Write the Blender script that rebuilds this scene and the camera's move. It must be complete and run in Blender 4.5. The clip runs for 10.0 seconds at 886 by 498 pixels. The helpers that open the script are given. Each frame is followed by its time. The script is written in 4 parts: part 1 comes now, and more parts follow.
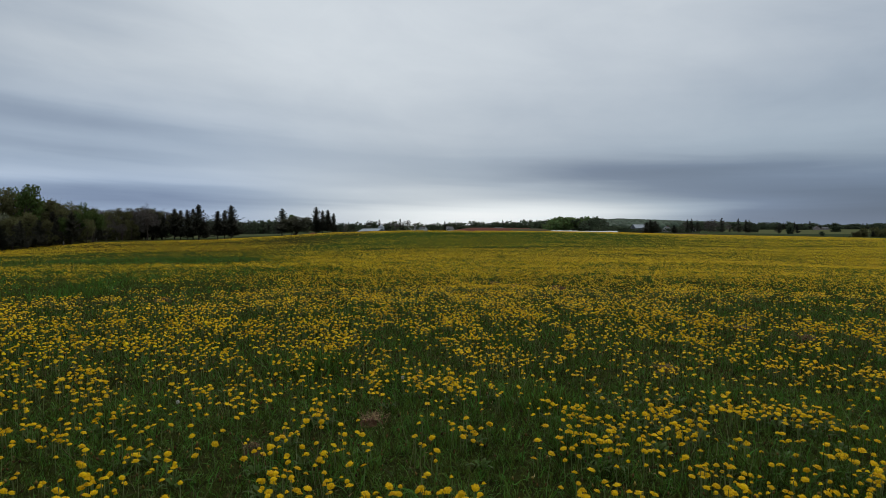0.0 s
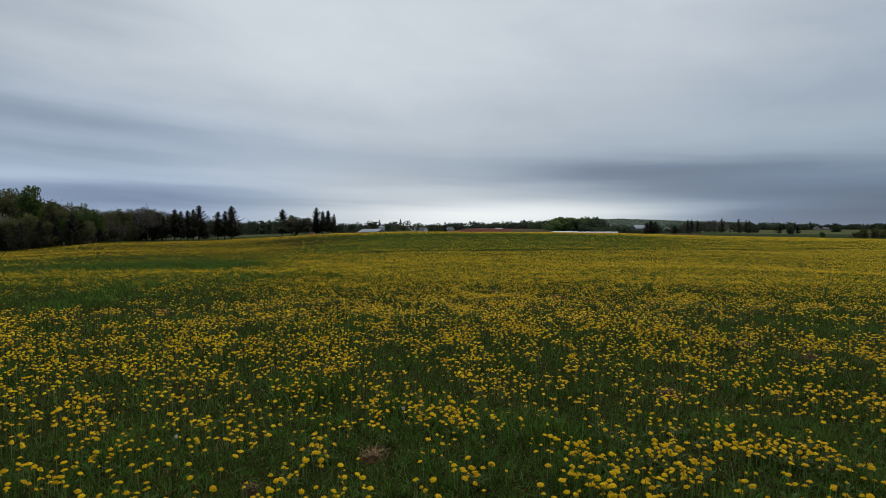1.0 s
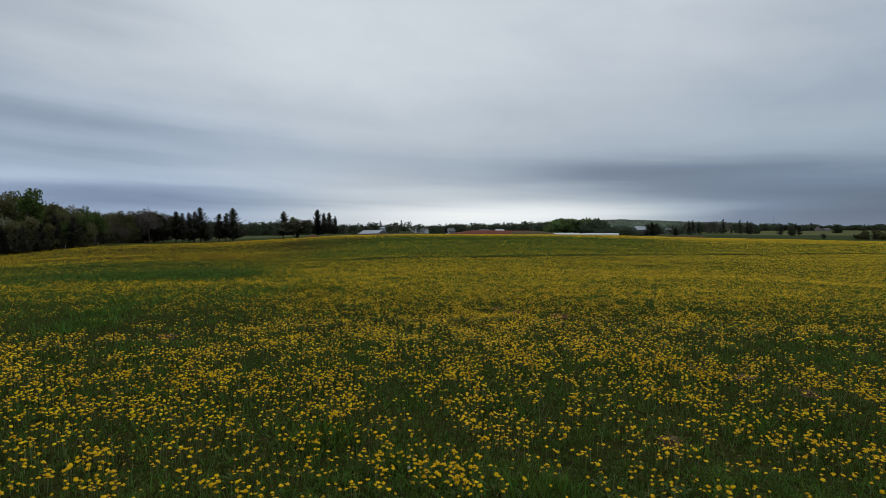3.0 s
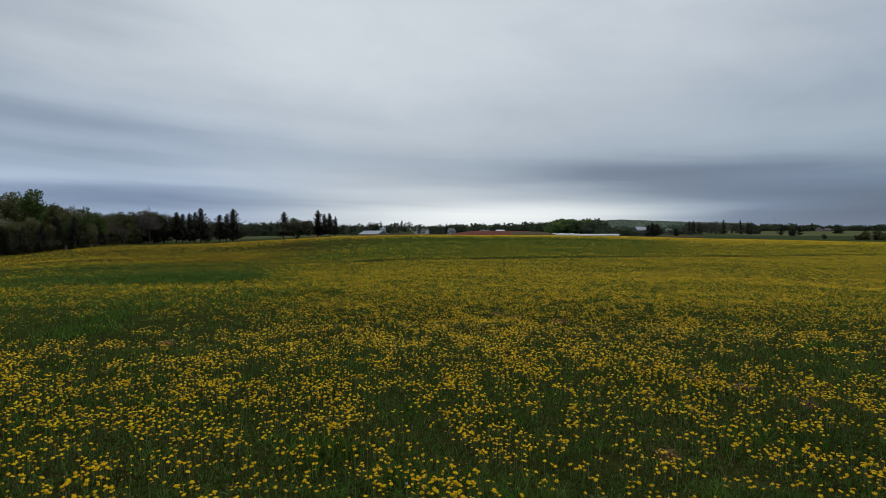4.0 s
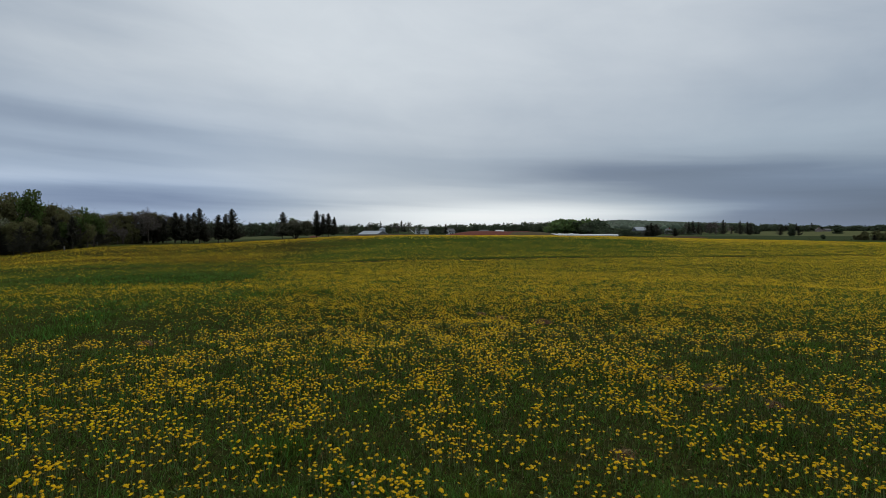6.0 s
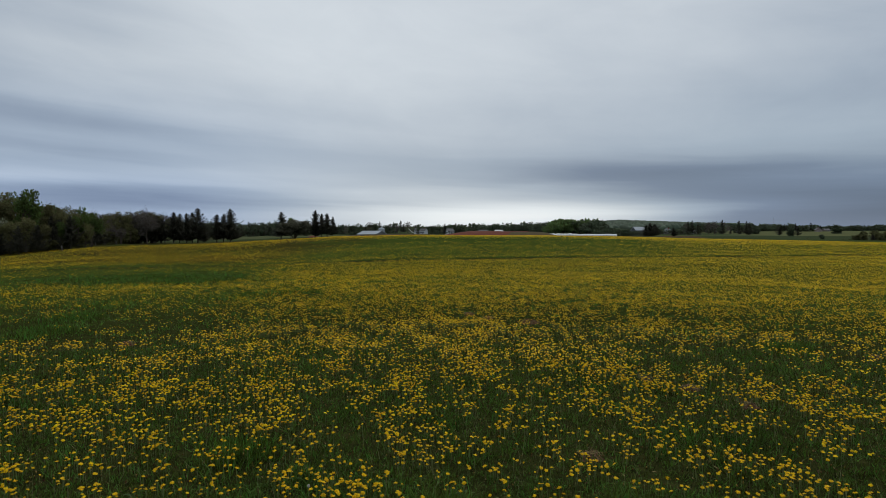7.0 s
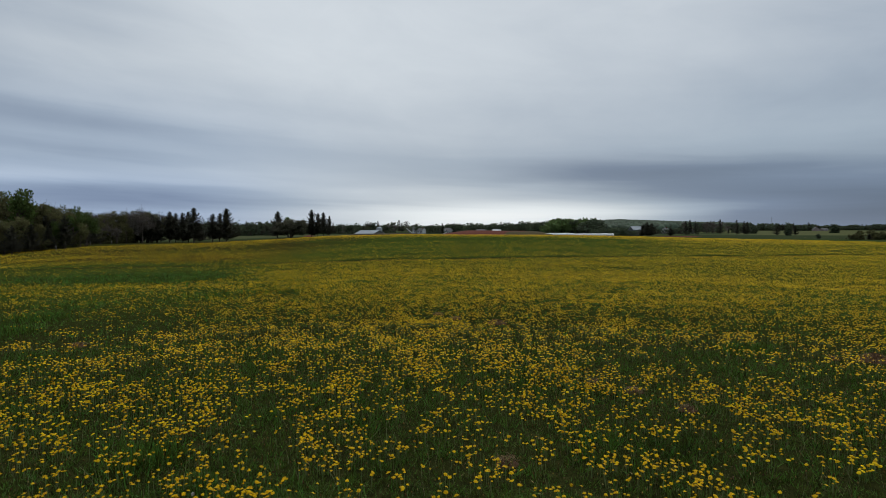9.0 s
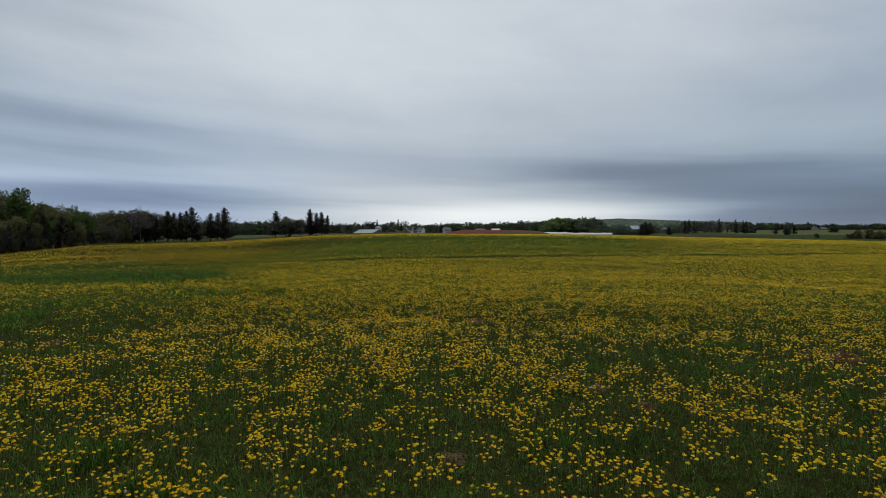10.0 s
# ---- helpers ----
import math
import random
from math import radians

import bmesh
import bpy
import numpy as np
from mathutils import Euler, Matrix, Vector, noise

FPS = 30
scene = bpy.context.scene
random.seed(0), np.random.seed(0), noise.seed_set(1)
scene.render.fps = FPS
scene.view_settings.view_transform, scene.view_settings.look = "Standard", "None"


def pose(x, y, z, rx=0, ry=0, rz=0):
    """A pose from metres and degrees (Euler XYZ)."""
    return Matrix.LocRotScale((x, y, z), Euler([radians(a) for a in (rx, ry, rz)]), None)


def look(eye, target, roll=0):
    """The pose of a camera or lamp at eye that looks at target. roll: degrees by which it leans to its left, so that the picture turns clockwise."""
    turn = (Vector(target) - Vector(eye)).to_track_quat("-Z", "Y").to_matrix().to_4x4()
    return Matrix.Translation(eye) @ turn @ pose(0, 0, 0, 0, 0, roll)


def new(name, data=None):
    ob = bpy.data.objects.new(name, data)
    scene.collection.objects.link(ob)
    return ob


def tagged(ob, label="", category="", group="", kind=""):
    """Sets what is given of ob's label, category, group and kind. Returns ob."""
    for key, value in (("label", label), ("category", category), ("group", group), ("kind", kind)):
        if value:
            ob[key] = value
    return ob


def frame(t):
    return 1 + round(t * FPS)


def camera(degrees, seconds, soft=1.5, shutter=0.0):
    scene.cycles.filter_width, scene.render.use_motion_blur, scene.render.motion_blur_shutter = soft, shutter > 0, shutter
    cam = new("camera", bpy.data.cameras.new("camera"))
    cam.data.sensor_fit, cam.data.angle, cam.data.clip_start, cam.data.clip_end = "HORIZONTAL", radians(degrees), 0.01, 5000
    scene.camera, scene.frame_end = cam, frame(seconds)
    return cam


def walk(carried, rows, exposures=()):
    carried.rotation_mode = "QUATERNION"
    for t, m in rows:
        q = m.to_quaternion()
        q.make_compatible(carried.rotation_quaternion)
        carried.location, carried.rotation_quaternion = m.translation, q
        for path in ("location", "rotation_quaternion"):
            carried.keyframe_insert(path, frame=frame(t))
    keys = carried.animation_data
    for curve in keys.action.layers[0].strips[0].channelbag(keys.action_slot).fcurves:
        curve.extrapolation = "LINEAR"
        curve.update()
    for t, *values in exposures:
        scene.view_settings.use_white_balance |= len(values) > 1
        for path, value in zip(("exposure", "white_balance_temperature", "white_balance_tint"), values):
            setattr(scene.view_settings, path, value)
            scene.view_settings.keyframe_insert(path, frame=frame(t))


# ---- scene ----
cam = camera(76.0, 10.0, soft=0.72)
PATH = [
    (0.0, (0.000, 0.003, 1.270), (0.103, 10.003, 1.075), 0.2),
    (0.5, (-0.008, 0.052, 1.386), (0.094, 10.052, 1.192), 0.2),
    (1.0, (-0.007, 0.053, 1.492), (0.092, 10.053, 1.299), 0.2),
    (1.5, (0.003, 0.040, 1.602), (0.098, 10.040, 1.412), 0.2),
    (2.0, (-0.020, 0.014, 1.729), (0.071, 10.014, 1.541), 0.2),
    (2.5, (-0.040, -0.003, 1.850), (0.047, 9.997, 1.664), 0.2),
    (4.0, (-0.018, -0.007, 2.087), (0.057, 9.993, 1.908), 0.2),
    (4.5, (0.038, -0.029, 2.089), (0.111, 9.971, 1.911), 0.2),
    (5.0, (0.140, -0.038, 2.087), (0.213, 9.962, 1.910), 0.2),
    (5.5, (0.261, -0.039, 2.091), (0.334, 9.961, 1.915), 0.2),
    (7.0, (0.728, 0.013, 2.094), (0.810, 10.013, 1.917), 0.2),
    (7.5, (0.916, 0.035, 2.087), (1.002, 10.035, 1.909), 0.2),
    (8.0, (1.110, 0.062, 2.087), (1.202, 10.062, 1.907), 0.2),
    (8.5, (1.313, 0.107, 2.095), (1.410, 10.107, 1.912), 0.2),
    (9.0, (1.546, 0.148, 2.100), (1.647, 10.148, 1.913), 0.2),
    (9.5, (1.779, 0.150, 2.094), (1.883, 10.150, 1.902), 0.2),
    (10.0, (2.041, 0.143, 2.086), (2.148, 10.143, 1.888), 0.2),
]
walk(cam, [(t, look(eye, target, roll)) for t, eye, target, roll in PATH])

# ---- world, sun, exposure ----
scene.view_settings.exposure = 0.0


class Nodes:
    """Short hand for building a node tree."""

    def __init__(self, tree):
        self.tree = tree

    def add(self, kind):
        return self.tree.nodes.new(kind)

    def put(self, value, socket):
        if isinstance(value, bpy.types.NodeSocket):
            self.tree.links.new(value, socket)
        elif value is not None:
            socket.default_value = value

    def math(self, op, a, b=None, c=None, clamp=False):
        node = self.add("ShaderNodeMath")
        node.operation, node.use_clamp = op, clamp
        for value, socket in zip((a, b, c), node.inputs):
            self.put(value, socket)
        return node.outputs[0]

    def noise(self, vector, scale, detail=4.0, rough=0.55, distort=0.0):
        node = self.add("ShaderNodeTexNoise")
        self.put(vector, node.inputs["Vector"])
        self.put(scale, node.inputs["Scale"])
        self.put(detail, node.inputs["Detail"])
        self.put(rough, node.inputs["Roughness"])
        self.put(distort, node.inputs["Distortion"])
        return node.outputs[0]

    def ramp(self, value, stops):
        node = self.add("ShaderNodeValToRGB")
        self.put(value, node.inputs[0])
        marks = node.color_ramp.elements
        while len(marks) < len(stops):
            marks.new(0.5)
        for mark, (place, colour) in zip(marks, stops):
            mark.position, mark.color = place, (*colour, 1)
        return node.outputs[0]

    def mix(self, factor, a, b, blend="MIX"):
        node = self.add("ShaderNodeMix")
        node.data_type, node.blend_type = "RGBA", blend
        self.put(factor, node.inputs[0])
        for value, socket in ((a, node.inputs[6]), (b, node.inputs[7])):
            self.put((*value, 1) if isinstance(value, tuple) else value, socket)
        return node.outputs[2]

    def span(self, value, a, b, c=0.0, d=1.0):
        node = self.add("ShaderNodeMapRange")
        node.interpolation_type = "SMOOTHSTEP"
        for v, socket in zip((value, a, b, c, d), node.inputs):
            self.put(v, socket)
        return node.outputs[0]

    def bell(self, x, y, cx, cy, wx, wy, slope, amount):
        """A soft elliptic bump of the sky, leaning by slope."""
        dx = self.math("SUBTRACT", x, cx)
        dy = self.math("SUBTRACT", y, self.math("MULTIPLY_ADD", dx, slope, cy))
        dx, dy = self.math("DIVIDE", dx, wx), self.math("DIVIDE", dy, wy)
        r = self.math("ADD", self.math("MULTIPLY", dx, dx), self.math("MULTIPLY", dy, dy))
        return self.math("MULTIPLY", self.math("EXPONENT", self.math("MULTIPLY", r, -1.0)), amount)


def make_sky():
    world = bpy.data.worlds.new("overcast_sky")
    scene.world = world
    world.use_nodes = True
    world.node_tree.nodes.clear()
    n = Nodes(world.node_tree)
    coord = n.add("ShaderNodeTexCoord").outputs["Generated"]
    split = n.add("ShaderNodeSeparateXYZ")
    n.put(coord, split.inputs[0])
    x, y, z = split.outputs
    flat = n.math("SQRT", n.math("ADD", n.math("MULTIPLY", x, x), n.math("MULTIPLY", y, y)))
    el = n.math("DIVIDE", z, n.math("MAXIMUM", flat, 0.001))
    az = n.math("ARCTAN2", x, y)
    # sheets of stratus, drawn out along the horizon and gathered toward it
    place = n.add("ShaderNodeCombineXYZ")
    n.put(n.math("MULTIPLY", az, 1.0), place.inputs[0])
    squeezed = n.math("MULTIPLY", n.math("LOGARITHM", n.math("ADD", n.math("MAXIMUM", el, 0.0), 0.10), 2.718), 1.5)
    n.put(n.math("ADD", squeezed, n.math("MULTIPLY", az, 0.22)), place.inputs[1])
    drift = n.add("ShaderNodeMapping")
    n.put(place.outputs[0], drift.inputs[0])
    drift.inputs["Scale"].default_value = (0.9, 2.0, 1.0)
    drift.inputs["Rotation"].default_value = (0, 0, 0.12)
    broad = n.noise(drift.outputs[0], 1.5, 3.0, 0.45, 0.4)
    wisps = n.add("ShaderNodeMapping")
    n.put(place.outputs[0], wisps.inputs[0])
    wisps.inputs["Scale"].default_value = (1.5, 3.0, 1.0)
    wisps.inputs["Rotation"].default_value = (0, 0, 0.16)
    fine = n.noise(wisps.outputs[0], 2.4, 4.0, 0.45, 0.5)
    light = n.add("ShaderNodeValToRGB")
    n.put(n.math("MAXIMUM", el, 0.0), light.inputs[0])
    marks = light.color_ramp.elements
    light.color_ramp.interpolation = "EASE"
    stops = ((0.0, 0.40), (0.05, 0.43), (0.11, 0.44), (0.20, 0.51), (0.30, 0.59), (0.45, 0.62), (1.0, 0.66))
    while len(marks) < len(stops):
        marks.new(0.5)
    for mark, (spot, value) in zip(marks, stops):
        mark.position, mark.color = spot, (value, value, value, 1)
    total = light.outputs[0]
    reach = n.span(el, 0.1, 0.6, 1.0, 0.5)
    for field, amount in ((broad, 0.09), (fine, 0.04)):
        swing = n.math("MULTIPLY", n.math("SUBTRACT", field, 0.5), amount)
        total = n.math("ADD", total, n.math("MULTIPLY", swing, reach))
    # soft lumps of cloud overhead
    lumps = n.add("ShaderNodeCombineXYZ")
    n.put(n.math("MULTIPLY", az, 1.6), lumps.inputs[0])
    n.put(n.math("ADD", n.math("MULTIPLY", el, 3.6), n.math("MULTIPLY", az, 0.5)), lumps.inputs[1])
    mottle = n.math("SUBTRACT", n.noise(lumps.outputs[0], 2.3, 6.0, 0.58, 0.3), 0.5)
    total = n.math("ADD", total, n.math("MULTIPLY", n.math("MULTIPLY", mottle, n.span(el, 0.06, 0.22)), 0.17))
    # the gap low in the cloud and the heavier sheets beside it, with frayed edges
    ragged_el = n.math("ADD", el, n.math("MULTIPLY", n.math("SUBTRACT", fine, 0.5), n.math("MULTIPLY_ADD", el, 0.09, 0.012)))
    ragged_az = n.math("ADD", az, n.math("MULTIPLY", n.math("SUBTRACT", broad, 0.5), 0.35))
    for bump in ((0.09, 0.039, 0.32, 0.027, 0.0, 0.49), (0.0, 0.082, 0.36, 0.012, 0.03, 0.08), (0.31, 0.106, 0.24, 0.026, -0.05, -0.20), (0.64, 0.074, 0.32, 0.042, -0.08, -0.13),
                 (0.68, 0.036, 0.34, 0.044, 0.0, -0.29), (1.0, 0.088, 0.42, 0.055, 0.0, -0.05), (-0.48, 0.062, 0.30, 0.020, -0.01, -0.19),
                 (-0.62, 0.176, 0.36, 0.026, -0.055, -0.12), (-0.58, 0.130, 0.20, 0.012, -0.06, -0.08), (-0.68, 0.089, 0.20, 0.010, 0.0, 0.11), (-0.32, 0.106, 0.24, 0.020, -0.03, 0.08),
                 (-0.22, 0.30, 0.32, 0.15, 0.0, 0.08), (0.75, 0.27, 0.40, 0.14, 0.0, -0.13), (-0.85, 0.36, 0.36, 0.16, 0.0, -0.20)):
        total = n.math("ADD", total, n.bell(ragged_az, ragged_el, *bump))
    # torn lower edges of the cloud, close to the horizon
    torn = n.add("ShaderNodeCombineXYZ")
    n.put(n.math("MULTIPLY", az, 5.0), torn.inputs[0])
    n.put(n.math("ADD", n.math("MULTIPLY", el, 42.0), n.math("MULTIPLY", az, 2.0)), torn.inputs[1])
    shreds = n.math("SUBTRACT", n.noise(torn.outputs[0], 1.0, 5.0, 0.55, 0.8), 0.5)
    total = n.math("ADD", total, n.math("MULTIPLY", n.math("MULTIPLY", shreds, n.span(el, 0.20, 0.06)), 0.09))
    clouds = n.ramp(total, ((0.0, (0.095, 0.125, 0.178)), (0.22, (0.172, 0.217, 0.298)), (0.42, (0.362, 0.423, 0.498)),
                            (0.62, (0.586, 0.638, 0.686)), (0.82, (0.79, 0.84, 0.87)), (1.0, (0.95, 0.97, 0.98))))
    # thinner, bluer cloud low on one side
    thin = n.math("MULTIPLY", n.span(az, 0.0, -0.5), n.span(el, 0.30, 0.06))
    clouds = n.mix(n.math("MULTIPLY", thin, 0.8), clouds, n.mix(1.0, clouds, (0.905, 0.975, 1.09), "MULTIPLY"))
    cold = n.math("MULTIPLY", n.span(az, 0.15, 0.6), n.span(el, 0.30, 0.06))
    clouds = n.mix(cold, clouds, n.mix(1.0, clouds, (0.955, 1.0, 1.01), "MULTIPLY"))
    low_cloud = n.math("MULTIPLY", n.span(n.math("ABSOLUTE", n.math("SUBTRACT", az, 0.06)), 0.24, 0.50), n.span(el, 0.13, 0.05))
    clouds = n.mix(low_cloud, clouds, n.mix(1.0, clouds, (0.955, 0.99, 1.07), "MULTIPLY"))
    sky = n.add("ShaderNodeTexSky")
    sky.sky_type, sky.sun_disc = "NISHITA", False
    sky.sun_elevation, sky.sun_rotation = radians(50), radians(20)
    clear = n.mix(1.0, sky.outputs[0], (0.10, 0.10, 0.10), "MULTIPLY")
    colour = n.mix(0.94, clear, clouds)
    shade = n.add("ShaderNodeBackground")
    n.put(colour, shade.inputs[0])
    shade.inputs[1].default_value = 1.0
    n.put(shade.outputs[0], n.add("ShaderNodeOutputWorld").inputs[0])


make_sky()
sun = new("sun", bpy.data.lights.new("sun", "SUN"))
sun.data.energy, sun.data.angle, sun.data.color = 1.0, radians(40), (1.0, 0.96, 0.90)
sun.matrix_world = look((0, 0, 200), (-20 * math.sin(radians(20)), -20 * math.cos(radians(20)), 200 - 20 * math.tan(radians(50))))


# ---- materials ----
def material(name, stops, scale=1.0, rough=0.8, spread=0.12, bump=0.0, detail=5.0, fine=0.0, spec=0.08, through_light=0.0, skew=0.0):
    """A surface whose colour wanders between stops, with a grain and a relief; spread varies whole pieces."""
    mat = bpy.data.materials.new(name)
    mat.use_nodes = True
    mat.node_tree.nodes.clear()
    n = Nodes(mat.node_tree)
    where = n.add("ShaderNodeNewGeometry").outputs["Position"]
    value = n.noise(where, scale, detail, 0.6)
    if fine:
        value = n.math("ADD", n.math("MULTIPLY", value, 0.6), n.math("MULTIPLY", n.noise(where, scale * fine, 3.0, 0.6), 0.4))
    colour = n.ramp(value, stops)
    if spread:
        island = n.add("ShaderNodeNewGeometry").outputs["Random Per Island"]
        whole = n.add("ShaderNodeObjectInfo").outputs["Random"]
        if skew:
            island = n.math("POWER", island, skew)
        tone = n.math("ADD", n.math("MULTIPLY", n.math("SUBTRACT", island, 0.5), 2.0 * spread), n.math("MULTIPLY", n.math("SUBTRACT", whole, 0.5), spread))
        adjust = n.add("ShaderNodeHueSaturation")
        n.put(n.math("ADD", tone, 1.0), adjust.inputs["Value"])
        n.put(n.math("ADD", n.math("MULTIPLY", n.math("SUBTRACT", island, 0.5), spread * 0.12), 0.5), adjust.inputs["Hue"])
        n.put(colour, adjust.inputs["Color"])
        colour = adjust.outputs[0]
    shade = n.add("ShaderNodeBsdfPrincipled")
    n.put(colour, shade.inputs["Base Color"])
    shade.inputs["Roughness"].default_value = rough
    shade.inputs["Specular IOR Level"].default_value = spec
    if bump:
        relief = n.add("ShaderNodeBump")
        relief.inputs["Strength"].default_value = bump
        relief.inputs["Distance"].default_value = 0.3 / scale
        n.put(n.noise(where, scale * 3, 6.0, 0.65), relief.inputs["Height"])
        n.put(relief.outputs[0], shade.inputs["Normal"])
    surface = shade.outputs[0]
    if through_light:
        thin = n.add("ShaderNodeBsdfTranslucent")
        n.put(colour, thin.inputs[0])
        blend = n.add("ShaderNodeMixShader")
        blend.inputs[0].default_value = through_light
        n.put(surface, blend.inputs[1])
        n.put(thin.outputs[0], blend.inputs[2])
        surface = blend.outputs[0]
    n.put(surface, n.add("ShaderNodeOutputMaterial").inputs[0])
    return mat


GRASS = material("meadow_grass", ((0.3, (0.034, 0.064, 0.010)), (0.5, (0.072, 0.122, 0.018)), (0.75, (0.124, 0.182, 0.034))), 0.6, 0.5, 0.9, fine=9.0, through_light=0.35, skew=1.4)
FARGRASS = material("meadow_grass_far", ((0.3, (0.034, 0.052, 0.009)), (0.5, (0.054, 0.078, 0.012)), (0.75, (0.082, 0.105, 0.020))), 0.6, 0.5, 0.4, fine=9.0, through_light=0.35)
PETAL = material("dandelion_yellow", ((0.3, (0.55, 0.336, 0.003)), (0.7, (0.67, 0.432, 0.004))), 3.0, 0.7, 0.25, through_light=0.15)
STEM = material("dandelion_stem", ((0.3, (0.10, 0.15, 0.05)), (0.7, (0.16, 0.17, 0.07))), 8.0, 0.5, 0.2)
LEAF = material("dandelion_leaf", ((0.3, (0.032, 0.058, 0.010)), (0.7, (0.062, 0.100, 0.018))), 6.0, 0.5, 0.25, through_light=0.25)
SOIL = material("red_soil", ((0.3, (0.073, 0.021, 0.014)), (0.55, (0.120, 0.035, 0.022)), (0.75, (0.169, 0.058, 0.037))), 7.0, 0.95, 0.2, 0.6)
STRAW = material("dry_straw", ((0.3, (0.12, 0.070, 0.036)), (0.7, (0.27, 0.175, 0.100))), 20.0, 0.8, 0.7)
CLOD = material("dry_clods", ((0.3, (0.050, 0.026, 0.014)), (0.55, (0.105, 0.058, 0.032)), (0.75, (0.185, 0.112, 0.068))), 22.0, 0.95, 0.2, 0.8)
STALK = material("pale_stalks", ((0.3, (0.12, 0.14, 0.05)), (0.7, (0.24, 0.22, 0.11))), 5.0, 0.7, 0.4)
BUD = material("closed_dandelion_buds", ((0.3, (0.10, 0.055, 0.022)), (0.7, (0.20, 0.115, 0.035))), 20.0, 0.8, 0.6)
FLUFF = material("seed_fluff", ((0.3, (0.36, 0.35, 0.30)), (0.7, (0.50, 0.48, 0.42))), 30.0, 0.9, 0.2, through_light=0.3)
SPRUCE = material("spruce_needles", ((0.3, (0.042, 0.042, 0.032)), (0.6, (0.064, 0.062, 0.046)), (0.8, (0.090, 0.086, 0.060))), 0.8, 0.8, 0.4, through_light=0.2)
BARK = material("bark", ((0.3, (0.046, 0.035, 0.029)), (0.7, (0.111, 0.091, 0.075))), 3.0, 0.9, 0.15, 0.5)
LEAVES = material("spring_leaves", ((0.3, (0.060, 0.090, 0.024)), (0.6, (0.090, 0.128, 0.035)), (0.8, (0.121, 0.162, 0.050))), 0.5, 0.6, 0.4, through_light=0.5)
BUDS = material("budding_twigs", ((0.3, (0.081, 0.083, 0.036)), (0.6, (0.120, 0.117, 0.051)), (0.8, (0.160, 0.144, 0.070))), 0.5, 0.75, 0.35, through_light=0.5)
TWIGS = material("bare_twigs", ((0.3, (0.076, 0.068, 0.060)), (0.7, (0.126, 0.112, 0.100))), 0.5, 0.85, 0.3, through_light=0.3)
OLIVE = material("olive_budding_twigs", ((0.3, (0.100, 0.100, 0.066)), (0.7, (0.165, 0.162, 0.112))), 0.6, 0.85, 0.35, through_light=0.4)
BLOSSOM = material("pale_blossom", ((0.3, (0.09, 0.10, 0.050)), (0.7, (0.23, 0.235, 0.16))), 1.0, 0.7, 0.5)
FARLEAF = material("far_woodland_leaves", ((0.3, (0.058, 0.074, 0.046)), (0.6, (0.084, 0.106, 0.062)), (0.8, (0.112, 0.135, 0.078))), 0.1, 0.7, 0.45, through_light=0.3)
FRESH = material("far_fresh_leaves", ((0.3, (0.085, 0.130, 0.044)), (0.6, (0.120, 0.175, 0.060)), (0.8, (0.155, 0.210, 0.080))), 0.1, 0.7, 0.4, through_light=0.5)
# aerial haze mixed into the ridge trees' own green: paler and bluer
RIDGE = material("hazed_ridge_woodland", ((0.3, (0.040, 0.058, 0.044)), (0.7, (0.072, 0.095, 0.062))), 0.02, 0.8, 0.35)
WHITE = material("white_plastic_wrap", ((0.3, (0.82, 0.83, 0.84)), (0.7, (0.90, 0.91, 0.92))), 1.5, 0.35, 0.06, 0.15)
METAL = material("galvanised_roof", ((0.3, (0.24, 0.27, 0.30)), (0.7, (0.34, 0.37, 0.41))), 0.3, 0.6, 0.05)
WALLP = material("pale_siding", ((0.3, (0.44, 0.45, 0.46)), (0.7, (0.60, 0.61, 0.62))), 0.4, 0.7, 0.08)
OLDWALL = material("faded_siding", ((0.3, (0.20, 0.17, 0.165)), (0.7, (0.28, 0.24, 0.23))), 0.4, 0.8, 0.08)
SHINGLE = material("dark_shingles", ((0.3, (0.10, 0.10, 0.105)), (0.7, (0.17, 0.165, 0.165))), 1.0, 0.9, 0.1)
BARNWALL = material("weathered_boards", ((0.3, (0.10, 0.11, 0.12)), (0.7, (0.18, 0.19, 0.20))), 0.8, 0.85, 0.1)
DULLGRASS = material("rough_bank_grass", ((0.3, (0.050, 0.034, 0.016)), (0.55, (0.064, 0.050, 0.022)), (0.75, (0.085, 0.064, 0.030))), 2.0, 0.95, 0.2, 0.6)
GLASS = material("window_glass", ((0.3, (0.02, 0.025, 0.03)), (0.7, (0.03, 0.035, 0.04))), 1.0, 0.1, 0.0, spec=0.6)
POST = material("grey_timber", ((0.3, (0.12, 0.11, 0.10)), (0.7, (0.22, 0.20, 0.18))), 2.0, 0.9, 0.1)

